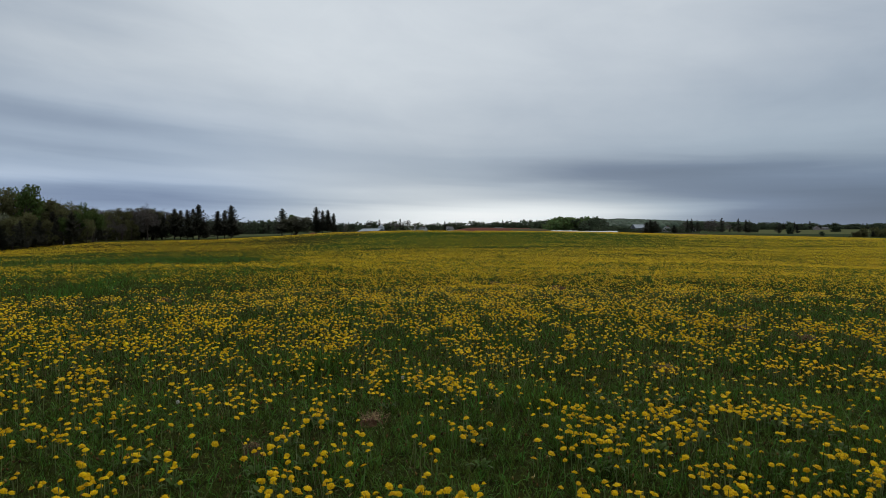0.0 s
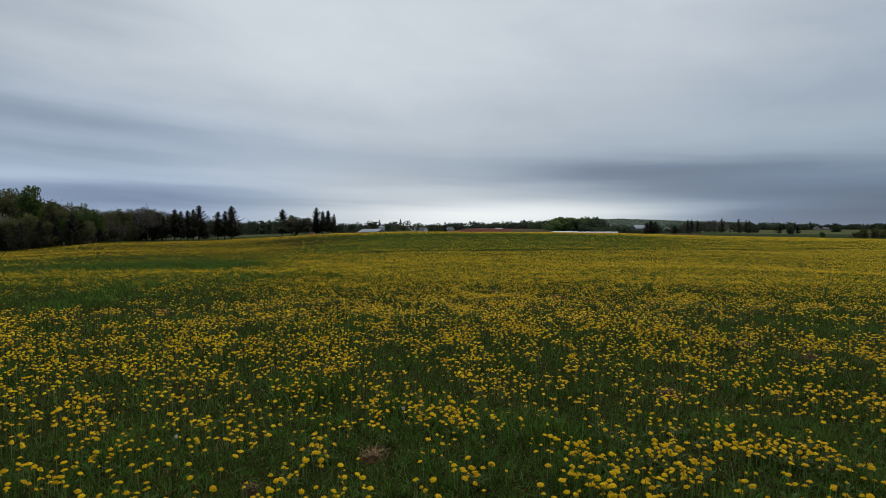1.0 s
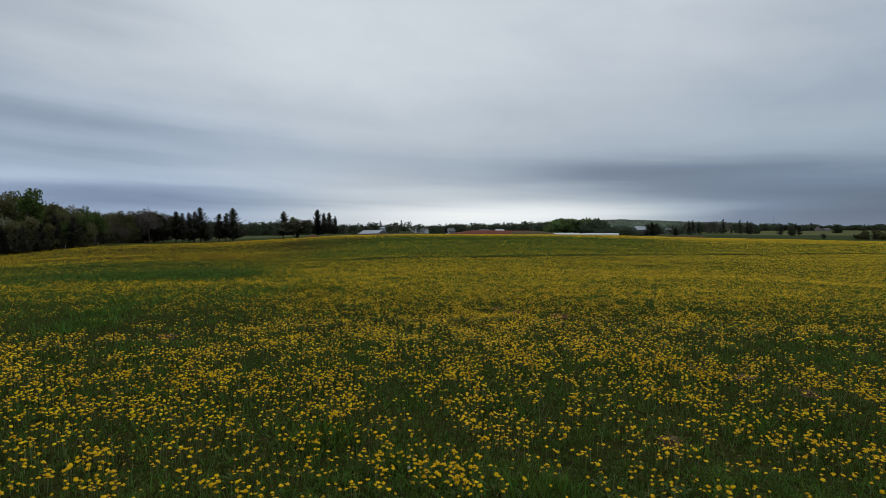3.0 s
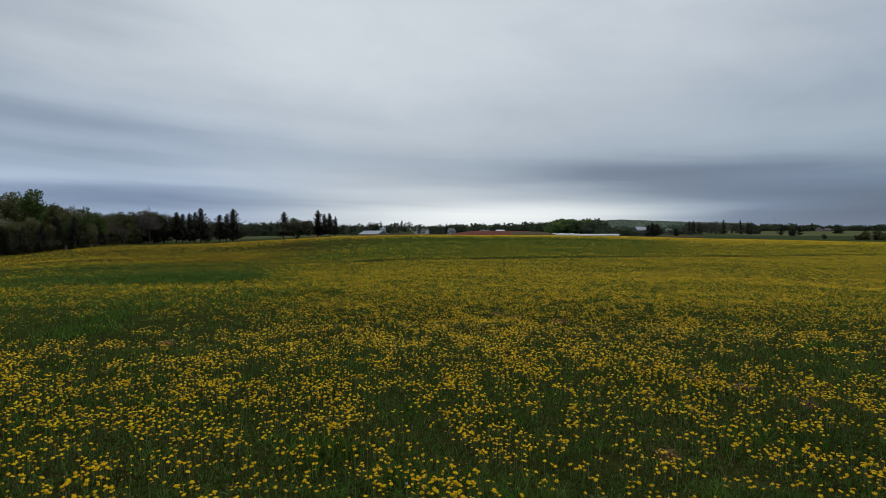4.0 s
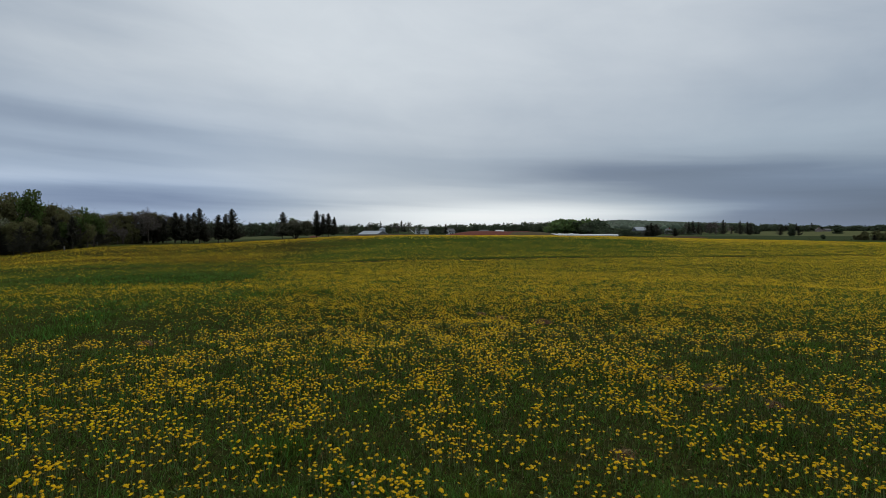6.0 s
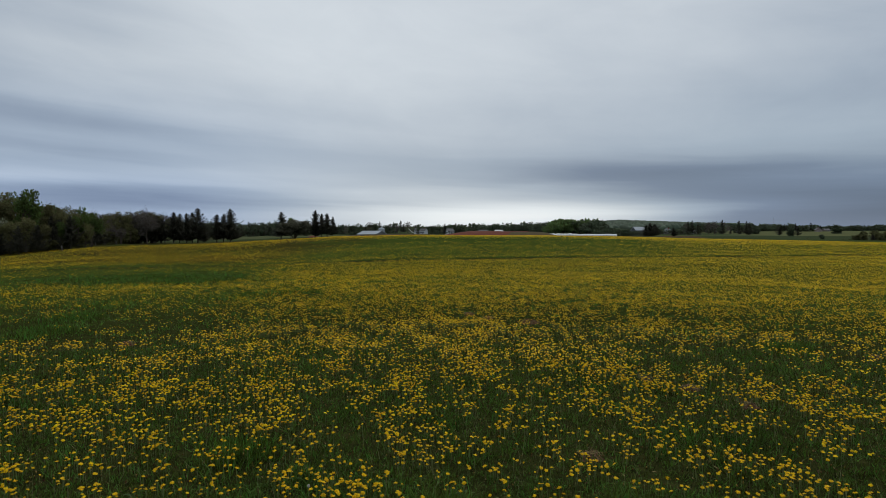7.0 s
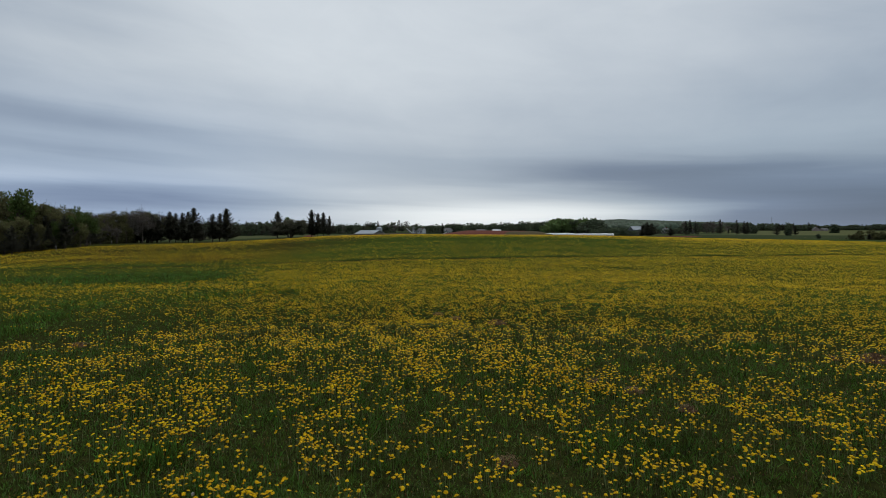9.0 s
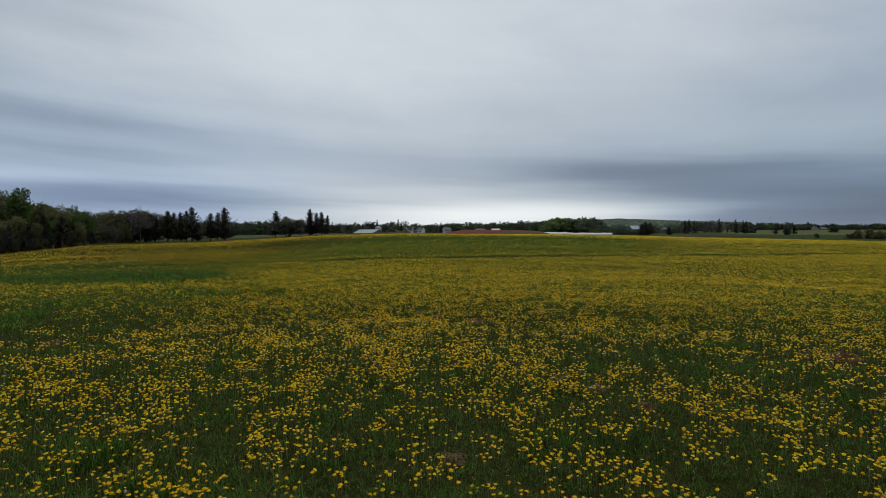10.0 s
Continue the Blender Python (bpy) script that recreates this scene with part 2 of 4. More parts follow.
# ---- the lie of the land ----
rng = np.random.default_rng(7)
FOCAL, SKYLINE, HIGH = 1003.0, 423.2, 2.09
BEARING = np.array([-0.80, -0.60, -0.40, -0.28, -0.18, -0.05, 0.20, 0.32, 0.47, 0.80])
BROW_AT = np.array([112, 128, 165, 165, 160, 150, 150, 160, 170, 180.0])
BROW_Z = HIGH + (SKYLINE - np.array([459, 441, 434, 427, 420.5, 417.5, 417.5, 418.5, 422, 426])) * BROW_AT / FOCAL
FAR_AT = (500.0, 900.0, 2500.0, 5200.0)
FAR_Z = [HIGH + (SKYLINE - np.array(row)) * d / FOCAL for d, row in zip(FAR_AT, (
    (430, 424, 420, 418, 417, 416, 416.5, 417, 415, 414.5), (424, 416, 412, 410, 410, 410, 410, 408, 405.5, 405.5),
    (414, 408, 403, 402, 402, 402, 400, 392, 397, 400), (414, 408, 404, 402, 402, 402, 402, 397, 399, 401)))]

lattice = rng.random((256, 256))


def smooth_noise(x, y):
    """Value noise, 0 to 1, one cell a unit."""
    i, j = np.floor(x).astype(int), np.floor(y).astype(int)
    a, b = x - i, y - j
    a, b = a * a * (3 - 2 * a), b * b * (3 - 2 * b)
    i0, i1, j0, j1 = i % 256, (i + 1) % 256, j % 256, (j + 1) % 256
    return (lattice[i0, j0] * (1 - a) + lattice[i1, j0] * a) * (1 - b) + (lattice[i0, j1] * (1 - a) + lattice[i1, j1] * a) * b


def ease(x, a, b):
    t = np.clip((x - a) / (b - a), 0, 1)
    return t * t * (3 - 2 * t)


def bearing_depth(x, y):
    phi = np.clip(np.arctan2(x, y), -radians(44), radians(44))
    return np.tan(phi), np.hypot(x, y) * np.cos(phi)


def brow(u):
    return np.interp(u, BEARING, BROW_AT)


def land(x, y):
    """The height of the ground."""
    x, y = np.asarray(x, float), np.asarray(y, float)
    u, d = bearing_depth(x, y)
    at, top = brow(u), np.interp(u, BEARING, BROW_Z)
    z = top * ease(d, 20, at)
    last_d, last_z = at, top
    for far, row in zip(FAR_AT, FAR_Z):
        high = np.interp(u, BEARING, row)
        t = np.clip((d - last_d) / (far - last_d), 0, 1)
        z = np.where(d > last_d, last_z + (high - last_z) * t, z)
        last_d, last_z = far, high
    return z + 0.05 * (smooth_noise(x * 0.9 + 40, y * 0.9) - 0.5) + 0.10 * (smooth_noise(x * 0.23, y * 0.23 + 9) - 0.5) * ease(d, 4, 20)


def make_ground():
    radii = np.concatenate(([0.0], np.geomspace(0.6, 5000, 150)))
    turns = 300
    angle = np.linspace(0, 2 * math.pi, turns, endpoint=False)
    r, a = np.meshgrid(radii[1:], angle, indexing="ij")
    x, y = np.concatenate(([0.0], (r * np.sin(a)).ravel())), np.concatenate(([0.0], (r * np.cos(a)).ravel()))
    verts = np.column_stack((x, y, land(x, y)))
    i, j = np.meshgrid(np.arange(len(radii) - 2), np.arange(turns), indexing="ij")
    k = (j + 1) % turns
    quads = np.stack((1 + i * turns + j, 1 + i * turns + k, 1 + (i + 1) * turns + k, 1 + (i + 1) * turns + j), -1).reshape(-1, 4)
    fan = [(0, 1 + t, 1 + (t + 1) % turns)[::-1] for t in range(turns)]
    mesh = bpy.data.meshes.new("ground")
    mesh.from_pydata(verts.tolist(), [], quads.tolist() + fan)
    mesh.polygons.foreach_set("use_smooth", np.ones(len(mesh.polygons), bool))
    mesh.update()
    mat = bpy.data.materials.new("farmland")
    mat.use_nodes = True
    mat.node_tree.nodes.clear()
    n = Nodes(mat.node_tree)
    where = n.add("ShaderNodeNewGeometry").outputs["Position"]
    split = n.add("ShaderNodeSeparateXYZ")
    n.put(where, split.inputs[0])
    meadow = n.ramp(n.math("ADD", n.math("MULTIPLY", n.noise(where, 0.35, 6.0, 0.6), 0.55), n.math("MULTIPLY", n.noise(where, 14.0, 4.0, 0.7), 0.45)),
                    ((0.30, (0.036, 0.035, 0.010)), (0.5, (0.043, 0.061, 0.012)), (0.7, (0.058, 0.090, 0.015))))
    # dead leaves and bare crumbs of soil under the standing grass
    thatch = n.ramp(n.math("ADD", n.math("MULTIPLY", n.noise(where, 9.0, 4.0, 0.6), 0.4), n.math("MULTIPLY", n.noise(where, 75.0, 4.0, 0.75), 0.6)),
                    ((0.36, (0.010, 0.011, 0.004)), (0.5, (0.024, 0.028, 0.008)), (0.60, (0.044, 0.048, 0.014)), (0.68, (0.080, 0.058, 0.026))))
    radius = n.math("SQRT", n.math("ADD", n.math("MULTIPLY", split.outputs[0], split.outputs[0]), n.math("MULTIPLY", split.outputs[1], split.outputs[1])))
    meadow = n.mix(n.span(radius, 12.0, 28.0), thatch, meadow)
    # a drier, browner stretch toward the wood
    dry = n.math("MULTIPLY", n.span(split.outputs[0], -8.0, -20.0), n.span(split.outputs[1], 42.0, 52.0))
    meadow = n.mix(n.math("MULTIPLY", dry, n.span(n.noise(where, 0.12, 4.0, 0.6), 0.3, 0.6)), meadow, (0.040, 0.033, 0.010))
    # the bare rut of an old wheel track
    beyond = n.math("DIVIDE", n.math("SUBTRACT", n.math("SUBTRACT", split.outputs[1], 42.0), n.math("MULTIPLY", n.math("ADD", split.outputs[0], 11.6), 0.36)), 1.063)
    rut = n.span(n.math("ABSOLUTE", n.math("SUBTRACT", beyond, 1.2)), 1.2, 0.5)
    meadow = n.mix(n.math("MULTIPLY", rut, 0.75), meadow, (0.024, 0.024, 0.010))
    # beyond the brow: separate fields of grass, hay and worked red soil
    fields = n.add("ShaderNodeTexVoronoi")
    stretch = n.add("ShaderNodeMapping")
    stretch.inputs["Scale"].default_value = (0.0022, 0.0068, 0.0)
    n.put(where, stretch.inputs[0])
    n.put(stretch.outputs[0], fields.inputs["Vector"])
    fields.inputs["Scale"].default_value = 1.0
    hue = n.add("ShaderNodeSeparateColor")
    n.put(fields.outputs["Color"], hue.inputs[0])
    crop = n.ramp(hue.outputs[0], ((0.1, (0.038, 0.050, 0.026)), (0.45, (0.048, 0.060, 0.030)), (0.75, (0.078, 0.088, 0.042)), (0.95, (0.095, 0.096, 0.052))))
    crop = n.mix(n.math("MULTIPLY", n.noise(where, 0.05, 6.0, 0.65), 0.5), crop, (0.025, 0.045, 0.014))
    hay = n.math("MULTIPLY", n.math("MULTIPLY", n.span(split.outputs[1], 440.0, 470.0), n.span(split.outputs[1], 860.0, 820.0)), n.span(split.outputs[0], 270.0, 300.0))
    crop = n.mix(n.math("MULTIPLY", hay, 0.85), crop, (0.096, 0.102, 0.048))
    young = n.math("MULTIPLY", n.math("MULTIPLY", n.span(split.outputs[1], 440.0, 425.0), n.span(split.outputs[1], 190.0, 250.0)), n.span(split.outputs[0], 60.0, 90.0))
    crop = n.mix(n.math("MULTIPLY", young, 0.8), crop, n.ramp(n.noise(where, 0.08, 6.0, 0.7), ((0.3, (0.032, 0.042, 0.020)), (0.7, (0.048, 0.060, 0.030)))))
    depth = n.span(split.outputs[1], 150.0, 240.0)
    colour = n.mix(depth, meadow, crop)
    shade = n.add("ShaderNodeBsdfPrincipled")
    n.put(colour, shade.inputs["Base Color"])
    shade.inputs["Roughness"].default_value = 1.0
    shade.inputs["Specular IOR Level"].default_value = 0.0
    relief = n.add("ShaderNodeBump")
    relief.inputs["Strength"].default_value = 0.7
    relief.inputs["Distance"].default_value = 0.05
    n.put(n.noise(where, 18.0, 6.0, 0.7), relief.inputs["Height"])
    n.put(relief.outputs[0], shade.inputs["Normal"])
    n.put(shade.outputs[0], n.add("ShaderNodeOutputMaterial").inputs[0])
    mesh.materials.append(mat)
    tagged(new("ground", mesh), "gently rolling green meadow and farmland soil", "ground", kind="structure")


make_ground()


# ---- building blocks ----
def mesh_of(name, verts, faces, mat, smooth=False):
    """One mesh from arrays: verts (n, 3), faces (m, 3 or 4)."""
    verts, faces = np.asarray(verts, np.float32), np.asarray(faces, np.int32)
    mesh = bpy.data.meshes.new(name)
    side = faces.shape[1]
    mesh.vertices.add(len(verts))
    mesh.vertices.foreach_set("co", verts.ravel())
    mesh.loops.add(faces.size)
    mesh.loops.foreach_set("vertex_index", faces.ravel())
    mesh.polygons.add(len(faces))
    mesh.polygons.foreach_set("loop_start", np.arange(0, faces.size, side, dtype=np.int32))
    mesh.polygons.foreach_set("loop_total", np.full(len(faces), side, np.int32))
    if smooth:
        mesh.polygons.foreach_set("use_smooth", np.ones(len(faces), bool))
    mesh.materials.append(mat)
    mesh.update(calc_edges=True)
    mesh.validate()
    return mesh


def bm_mesh(name, bm, mat):
    mesh = bpy.data.meshes.new(name)
    bm.to_mesh(mesh)
    bm.free()
    mesh.materials.append(mat)
    return mesh


def part(name, data, parent, m=None, label=""):
    """A mesh under a thing or under one of its parts."""
    ob = new(name, data)
    ob.parent = parent
    if m is not None:
        ob.matrix_basis = m
    return tagged(ob, label)


def repeat(verts, faces, places):
    """Copies of a small shape: places is (n, 4, 4)."""
    v = np.c_[np.asarray(verts, float), np.ones(len(verts))]
    out = np.einsum("nij,kj->nki", places, v)[:, :, :3]
    f = np.asarray(faces)[None] + (np.arange(len(places)) * len(v))[:, None, None]
    return out.reshape(-1, 3), f.reshape(-1, f.shape[2])


def frames(pos, turn, lean_x, lean_y, sx, sz):
    """Poses: turned about the upright, leaning, scaled."""
    n = len(pos)
    c, s = np.cos(turn), np.sin(turn)
    m = np.zeros((n, 4, 4))
    up = np.column_stack((lean_x, lean_y, np.ones(n)))
    up /= np.linalg.norm(up, axis=1)[:, None]
    ax = np.column_stack((c, s, np.zeros(n)))
    ax -= up * (ax * up).sum(1)[:, None]
    ax /= np.linalg.norm(ax, axis=1)[:, None]
    ay = np.cross(up, ax)
    m[:, :3, 0], m[:, :3, 1], m[:, :3, 2] = ax * sx[:, None], ay * sx[:, None], up * sz[:, None]
    m[:, :3, 3], m[:, 3, 3] = pos, 1
    return m


def at_bearing(u, d):
    """The place on the ground at a bearing (sideways per metre ahead) and a depth."""
    x, y = u * d, d
    return Vector((x, y, float(land(x, y))))


def U(col):
    return (col - 784) / FOCAL + 0.0073


# ---- trees ----
MESHES = {}


def limb(points, radii, sides=6):
    """A tapered round limb along points."""
    verts, faces = [], []
    for k, (p, r) in enumerate(zip(points, radii)):
        p = np.array(p)
        way = np.array(points[min(k + 1, len(points) - 1)]) - np.array(points[max(k - 1, 0)])
        way = way / (np.linalg.norm(way) + 1e-9)
        a = np.cross(way, (0.3, 0.9, 0.1))
        a /= np.linalg.norm(a) + 1e-9
        b = np.cross(way, a)
        for s in range(sides):
            t = 2 * math.pi * s / sides
            verts.append(p + r * (math.cos(t) * a + math.sin(t) * b))
        if k:
            base = (k - 1) * sides
            for s in range(sides):
                faces.append((base + s, base + (s + 1) % sides, base + sides + (s + 1) % sides, base + sides + s))
    return verts, faces


def gather(pieces):
    verts, faces, count = [], [], 0
    for v, f in pieces:
        verts.extend(v)
        faces.extend([[i + count for i in q] for q in f])
        count += len(v)
    return np.array(verts), np.array(faces)


def flakes(centres, size, gen, flat=0.3):
    """Small crooked leaf sprays round centres."""
    n = len(centres)
    shape = ((-0.5, -0.2, 0), (0.1, -0.45, 0.12), (0.55, 0.1, 0), (-0.1, 0.42, 0.1))
    m = frames(np.asarray(centres), gen.random(n) * 6.28, gen.normal(0, 1, n) * (1 - flat) * 1.6, gen.normal(0, 1, n) * (1 - flat) * 1.6,
               size * gen.uniform(0.6, 1.4, n), size * np.ones(n))
    return repeat(shape, ((0, 1, 2, 3),), m)


def spruce_meshes(seed, rich):
    """A spruce one unit high: a bare foot, then uneven boughs that sag and lift at the tip, with sky between them."""
    gen = np.random.default_rng(seed)
    trunk = gather([limb([(0, 0, -0.02), (0.004, 0, 0.5), (0, 0, 0.99)], [0.018, 0.012, 0.002])])
    pos, turn, size = [], [], []
    base = gen.uniform(0.14, 0.20)
    heavy = gen.random() * 6.28
    boughs = 105 if rich else 46
    for k in range(boughs):
        q = (k + gen.random()) / boughs
        level = base + (0.985 - base) * q ** 1.15
        a = k * 2.4 + gen.normal(0, 0.5)
        reach = (0.012 + 0.42 * (1 - level) ** 0.82) * gen.choice((0.6, 0.8, 1.0, 1.0, 1.2)) * (1 + 0.16 * math.cos(a - heavy))
        if level < base + 0.10:
            reach *= gen.uniform(0.5, 0.95)
        steps = max(2, int(reach / (0.018 if rich else 0.030)))
        sag = gen.uniform(0.16, 0.34)
        for s in range(steps):
            t = (s + 0.6) / steps
            rise = reach * (-sag * math.sin(math.pi * min(1.0, t * 0.85)) + 0.26 * t ** 3)
            for side in ((-1, 0, 1) if rich else (-0.5, 0.5)):
                off = side * reach * 0.20 * (1.08 - t) * gen.uniform(0.6, 1.3) + gen.normal(0, 0.004)
                r = reach * t
                pos.append((math.cos(a) * r - math.sin(a) * off, math.sin(a) * r + math.cos(a) * off, min(0.985, level + rise - abs(off) * 0.25 + gen.normal(0, 0.005))))
                turn.append(a + side * 0.55 + gen.normal(0, 0.3))
                size.append((0.041 if rich else 0.075) * (1.15 - 0.45 * t))
    pos, size = np.array(pos), np.array(size)
    n = len(pos)
    # a spray: a pointed finger with needles hanging below it
    shape = ((-0.6, 0.0, 0.06), (0.0, -0.30, -0.26), (0.75, 0.0, 0.06), (0.0, 0.26, -0.42))
    m = frames(pos, np.array(turn), gen.normal(0, 0.5, n), gen.normal(0, 0.5, n), size * gen.uniform(0.7, 1.35, n), size * 1.25)
    tip = np.column_stack((gen.normal(0, 0.004, 16), gen.normal(0, 0.004, 16), np.linspace(0.9, 0.995, 16)))
    extra = flakes(tip, 0.016, gen, 0.0)
    crown = gather([repeat(shape, ((0, 1, 2, 3),), m), extra])
    return mesh_of("trunk", *trunk, BARK), None, mesh_of("crown", *crown, SPRUCE)


def leafy_meshes(seed, rich, leaf, fullness, wide, low):
    """A broad-leaved tree one unit high: forked limbs and a ragged crown of many sprays."""
    gen = np.random.default_rng(seed)
    trunk, wood, lobes = [], [], []
    forks = int(gen.integers(1, 3)) if low > 0.12 else 5
    for f in range(forks):
        a = gen.random() * 6.28
        lean = 0.04 if forks < 3 else 0.14
        foot = (0.02 * math.cos(a), 0.02 * math.sin(a), -0.02)
        mid = (lean * math.cos(a), lean * math.sin(a), low + 0.1)
        (wood if f else trunk).append(limb([foot, mid, (mid[0] * 1.6, mid[1] * 1.6, 0.7)], [0.024, 0.016, 0.006]))
        for b in range(7 if rich else 4):
            t = gen.uniform(0.2, 1.0)
            start = np.array(mid) + (np.array((mid[0] * 1.6, mid[1] * 1.6, 0.7)) - np.array(mid)) * t * 0.8
            a2 = gen.random() * 6.28
            long = wide * gen.uniform(0.5, 0.95) * (1.1 - 0.4 * t)
            end = start + np.array((math.cos(a2) * long, math.sin(a2) * long, gen.uniform(0.10, 0.3)))
            end[2] = min(end[2], 0.93)
            wood.append(limb([start, (start + end) / 2 + (0, 0, 0.03), end], [0.010, 0.006, 0.002], 4))
            lobes.append((end, gen.uniform(0.10, 0.17)))
    lobes.append((np.array((gen.normal(0, 0.02), gen.normal(0, 0.02), 0.84)), 0.13))
    for b in range(9 if fullness < 1.5 else 24):
        a2, r = gen.random() * 6.28, wide * gen.uniform(0.35, 0.85)
        lobes.append((np.array((math.cos(a2) * r, math.sin(a2) * r, low + (0.12 if rich else 0.03) + gen.random() * (0.72 - low) * (1.1 - 0.6 * r / wide))), gen.uniform(0.09, 0.16)))
    if fullness >= 1.5:
        # a closed middle
        for b in range(9):
            a2, r = gen.random() * 6.28, wide * gen.uniform(0, 0.55)
            lobes.append((np.array((math.cos(a2) * r, math.sin(a2) * r, gen.uniform(0.45, 0.82))), gen.uniform(0.12, 0.18)))
    if low < 0.06:
        # a skirt of growth down to the ground
        for b in range(7):
            a2, r = gen.random() * 6.28, wide * gen.uniform(0.3, 0.9)
            lobes.append((np.array((math.cos(a2) * r, math.sin(a2) * r, gen.uniform(0.08, 0.22))), gen.uniform(0.10, 0.16)))
    centres = []
    per = int((125 if rich else 18) * fullness)
    for c, r in lobes:
        ball = gen.normal(0, 1, (per, 3))
        ball /= np.linalg.norm(ball, axis=1)[:, None]
        ball *= (gen.random(per) ** 0.45)[:, None] * r * np.array((1.1, 1.1, 0.85))
        centres.append(c + ball)
    centres = np.concatenate(centres)
    centres = centres[(centres[:, 2] > low * 0.6) & (centres[:, 2] < 1.0)]
    size = (0.037 if rich else 0.092) * (0.8 if fullness < 0.7 else 1.0)
    crown = flakes(centres, size, gen, 0.2)
    if fullness < 0.7:
        # fine twigs that stand out of a thin crown
        tips = [limb([c * 0.9 + np.array((0, 0, 0.05)), c + gen.normal(0, 0.05, 3) + (0, 0, 0.07)], [0.003, 0.001], 3) for c in centres[::5]]
        wood.extend(tips)
    return mesh_of("trunk", *gather(trunk), BARK), mesh_of("branch_tangle", *gather(wood), BARK), mesh_of("crown", *crown, leaf)


KINDS = {
    "spruce": lambda v: spruce_meshes(100 + v, True),
    "far_spruce": lambda v: spruce_meshes(120 + v, False),
    "leafy": lambda v: leafy_meshes(140 + v, True, LEAVES, 1.0, 0.33, 0.16),
    "budding": lambda v: leafy_meshes(160 + v, True, BUDS, 0.85, 0.32, 0.14),
    "bare": lambda v: leafy_meshes(180 + v, True, TWIGS, 0.5, 0.30, 0.18),
    "blossom": lambda v: leafy_meshes(200 + v, True, BLOSSOM, 0.8, 0.40, 0.05),
    "round": lambda v: leafy_meshes(220 + v, True, OLIVE, 1.5, 0.50, 0.10),
    "bush": lambda v: leafy_meshes(280 + v, False, BUDS, 1.6, 0.46, 0.03),
    "lone": lambda v: leafy_meshes(300 + v, False, FARLEAF, 1.6, 0.36, 0.04),
    "far_leafy": lambda v: leafy_meshes(240 + v, False, FARLEAF, 1.1, 0.42, 0.02),
    "far_fresh": lambda v: leafy_meshes(320 + v, False, FRESH, 1.2, 0.42, 0.02),
    "far_bare": lambda v: leafy_meshes(260 + v, False, TWIGS, 0.5, 0.30, 0.16),
}
LABELS = {
    "spruce": ("dark spruce with drooping boughs at the field edge", "tree", "spruces by the meadow"),
    "far_spruce": ("distant dark conifer in the tree line", "tree", "distant trees"),
    "leafy": ("broad-leaved tree in fresh green spring leaf", "tree", "woodland trees"),
    "budding": ("broad-leaved tree with brownish opening buds", "tree", "woodland trees"),
    "bare": ("leafless grey tree with fine bare twigs", "tree", "woodland trees"),
    "blossom": ("low spreading tree with pale white blossom", "tree", "woodland trees"),
    "round": ("round many-stemmed tree with greyish olive buds", "tree", "woodland trees"),
    "bush": ("low tangled bush with brownish green buds", "bush", "bushes at the wood's edge"),
    "lone": ("small broad-leaved tree standing alone in fields", "tree", "distant trees"),
    "far_leafy": ("distant green broad-leaved tree in the tree line", "tree", "distant trees"),
    "far_fresh": ("distant broad-leaved tree in bright fresh leaf", "tree", "distant trees"),
    "far_bare": ("distant leafless tree in the tree line", "tree", "distant trees"),
}
tree_rng = random.Random(11)


def tree(kind, col, depth, height, wide=1.0, variant=None, sink=0.0):
    """A tree standing at a column of the view's bearing, depth metres ahead."""
    variants = 4 if not kind.startswith("far") else 5
    v = tree_rng.randrange(variants) if variant is None else variant
    if (kind, v) not in MESHES:
        MESHES[kind, v] = KINDS[kind](v)
    trunk, branches, crown = MESHES[kind, v]
    name = {"spruce": "spruce_tree", "far_spruce": "spruce_tree", "bush": "bush"}.get(kind, "broadleaf_tree")
    ob = new(name)
    spot = at_bearing(U(col), depth)
    ob.matrix_basis = pose(spot.x, spot.y, spot.z - sink, 0, 0, tree_rng.uniform(0, 360)) @ Matrix.Diagonal((height * wide, height * wide, height, 1))
    label, category, group = LABELS[kind]
    tagged(ob, label, category, group)
    part("trunk", trunk, ob)
    if branches:
        tagged(part("branch_tangle", branches, ob), kind="stuff")
    part("crown", crown, ob)
    return ob


def tall(rows, depth):
    """The height that spans so many rows at a depth."""
    return rows * depth / FOCAL


def foot(col, depth):
    """The row where the ground lies at that bearing and depth."""
    p = at_bearing(U(col), depth)
    return SKYLINE - (p.z - HIGH) * FOCAL / depth


def tree_to(kind, col, depth, top, wide=1.0, variant=None):
    """A tree whose crown reaches the row top."""
    high = tall(foot(col, depth) - top, depth)
    if kind in ("far_leafy", "far_fresh", "bush", "blossom", "lone"):
        # low growth hides the foot of these
        return tree(kind, col, depth, high * 1.15, wide * 0.95, variant, high * 0.15)
    return tree(kind, col, depth, high, wide, variant)


# the wood beside the meadow
for kind, col, depth, top, wide in (
        ("blossom", -10, 122, 383, 0.7), ("budding", -25, 128, 340, 0.8), ("budding", 22, 136, 338, 0.75), ("leafy", 58, 132, 332, 0.62),
        ("leafy", 38, 140, 336, 0.6), ("budding", 88, 142, 360, 0.9), ("bare", 100, 150, 362, 0.8), ("budding", 115, 146, 366, 0.8),
        ("leafy", 152, 150, 364, 0.75), ("leafy", 172, 155, 376, 0.7), ("budding", 135, 150, 378, 0.8), ("leafy", 122, 138, 392, 0.6),
        ("budding", 60, 126, 385, 0.8), ("budding", 30, 122, 392, 0.9), ("budding", 92, 134, 398, 0.8), ("budding", 160, 148, 395, 0.8),
        ("spruce", 182, 158, 395, 1.2)):
    tree_to(kind, col, depth * (0.93 if col < 180 else 0.98), top, wide)
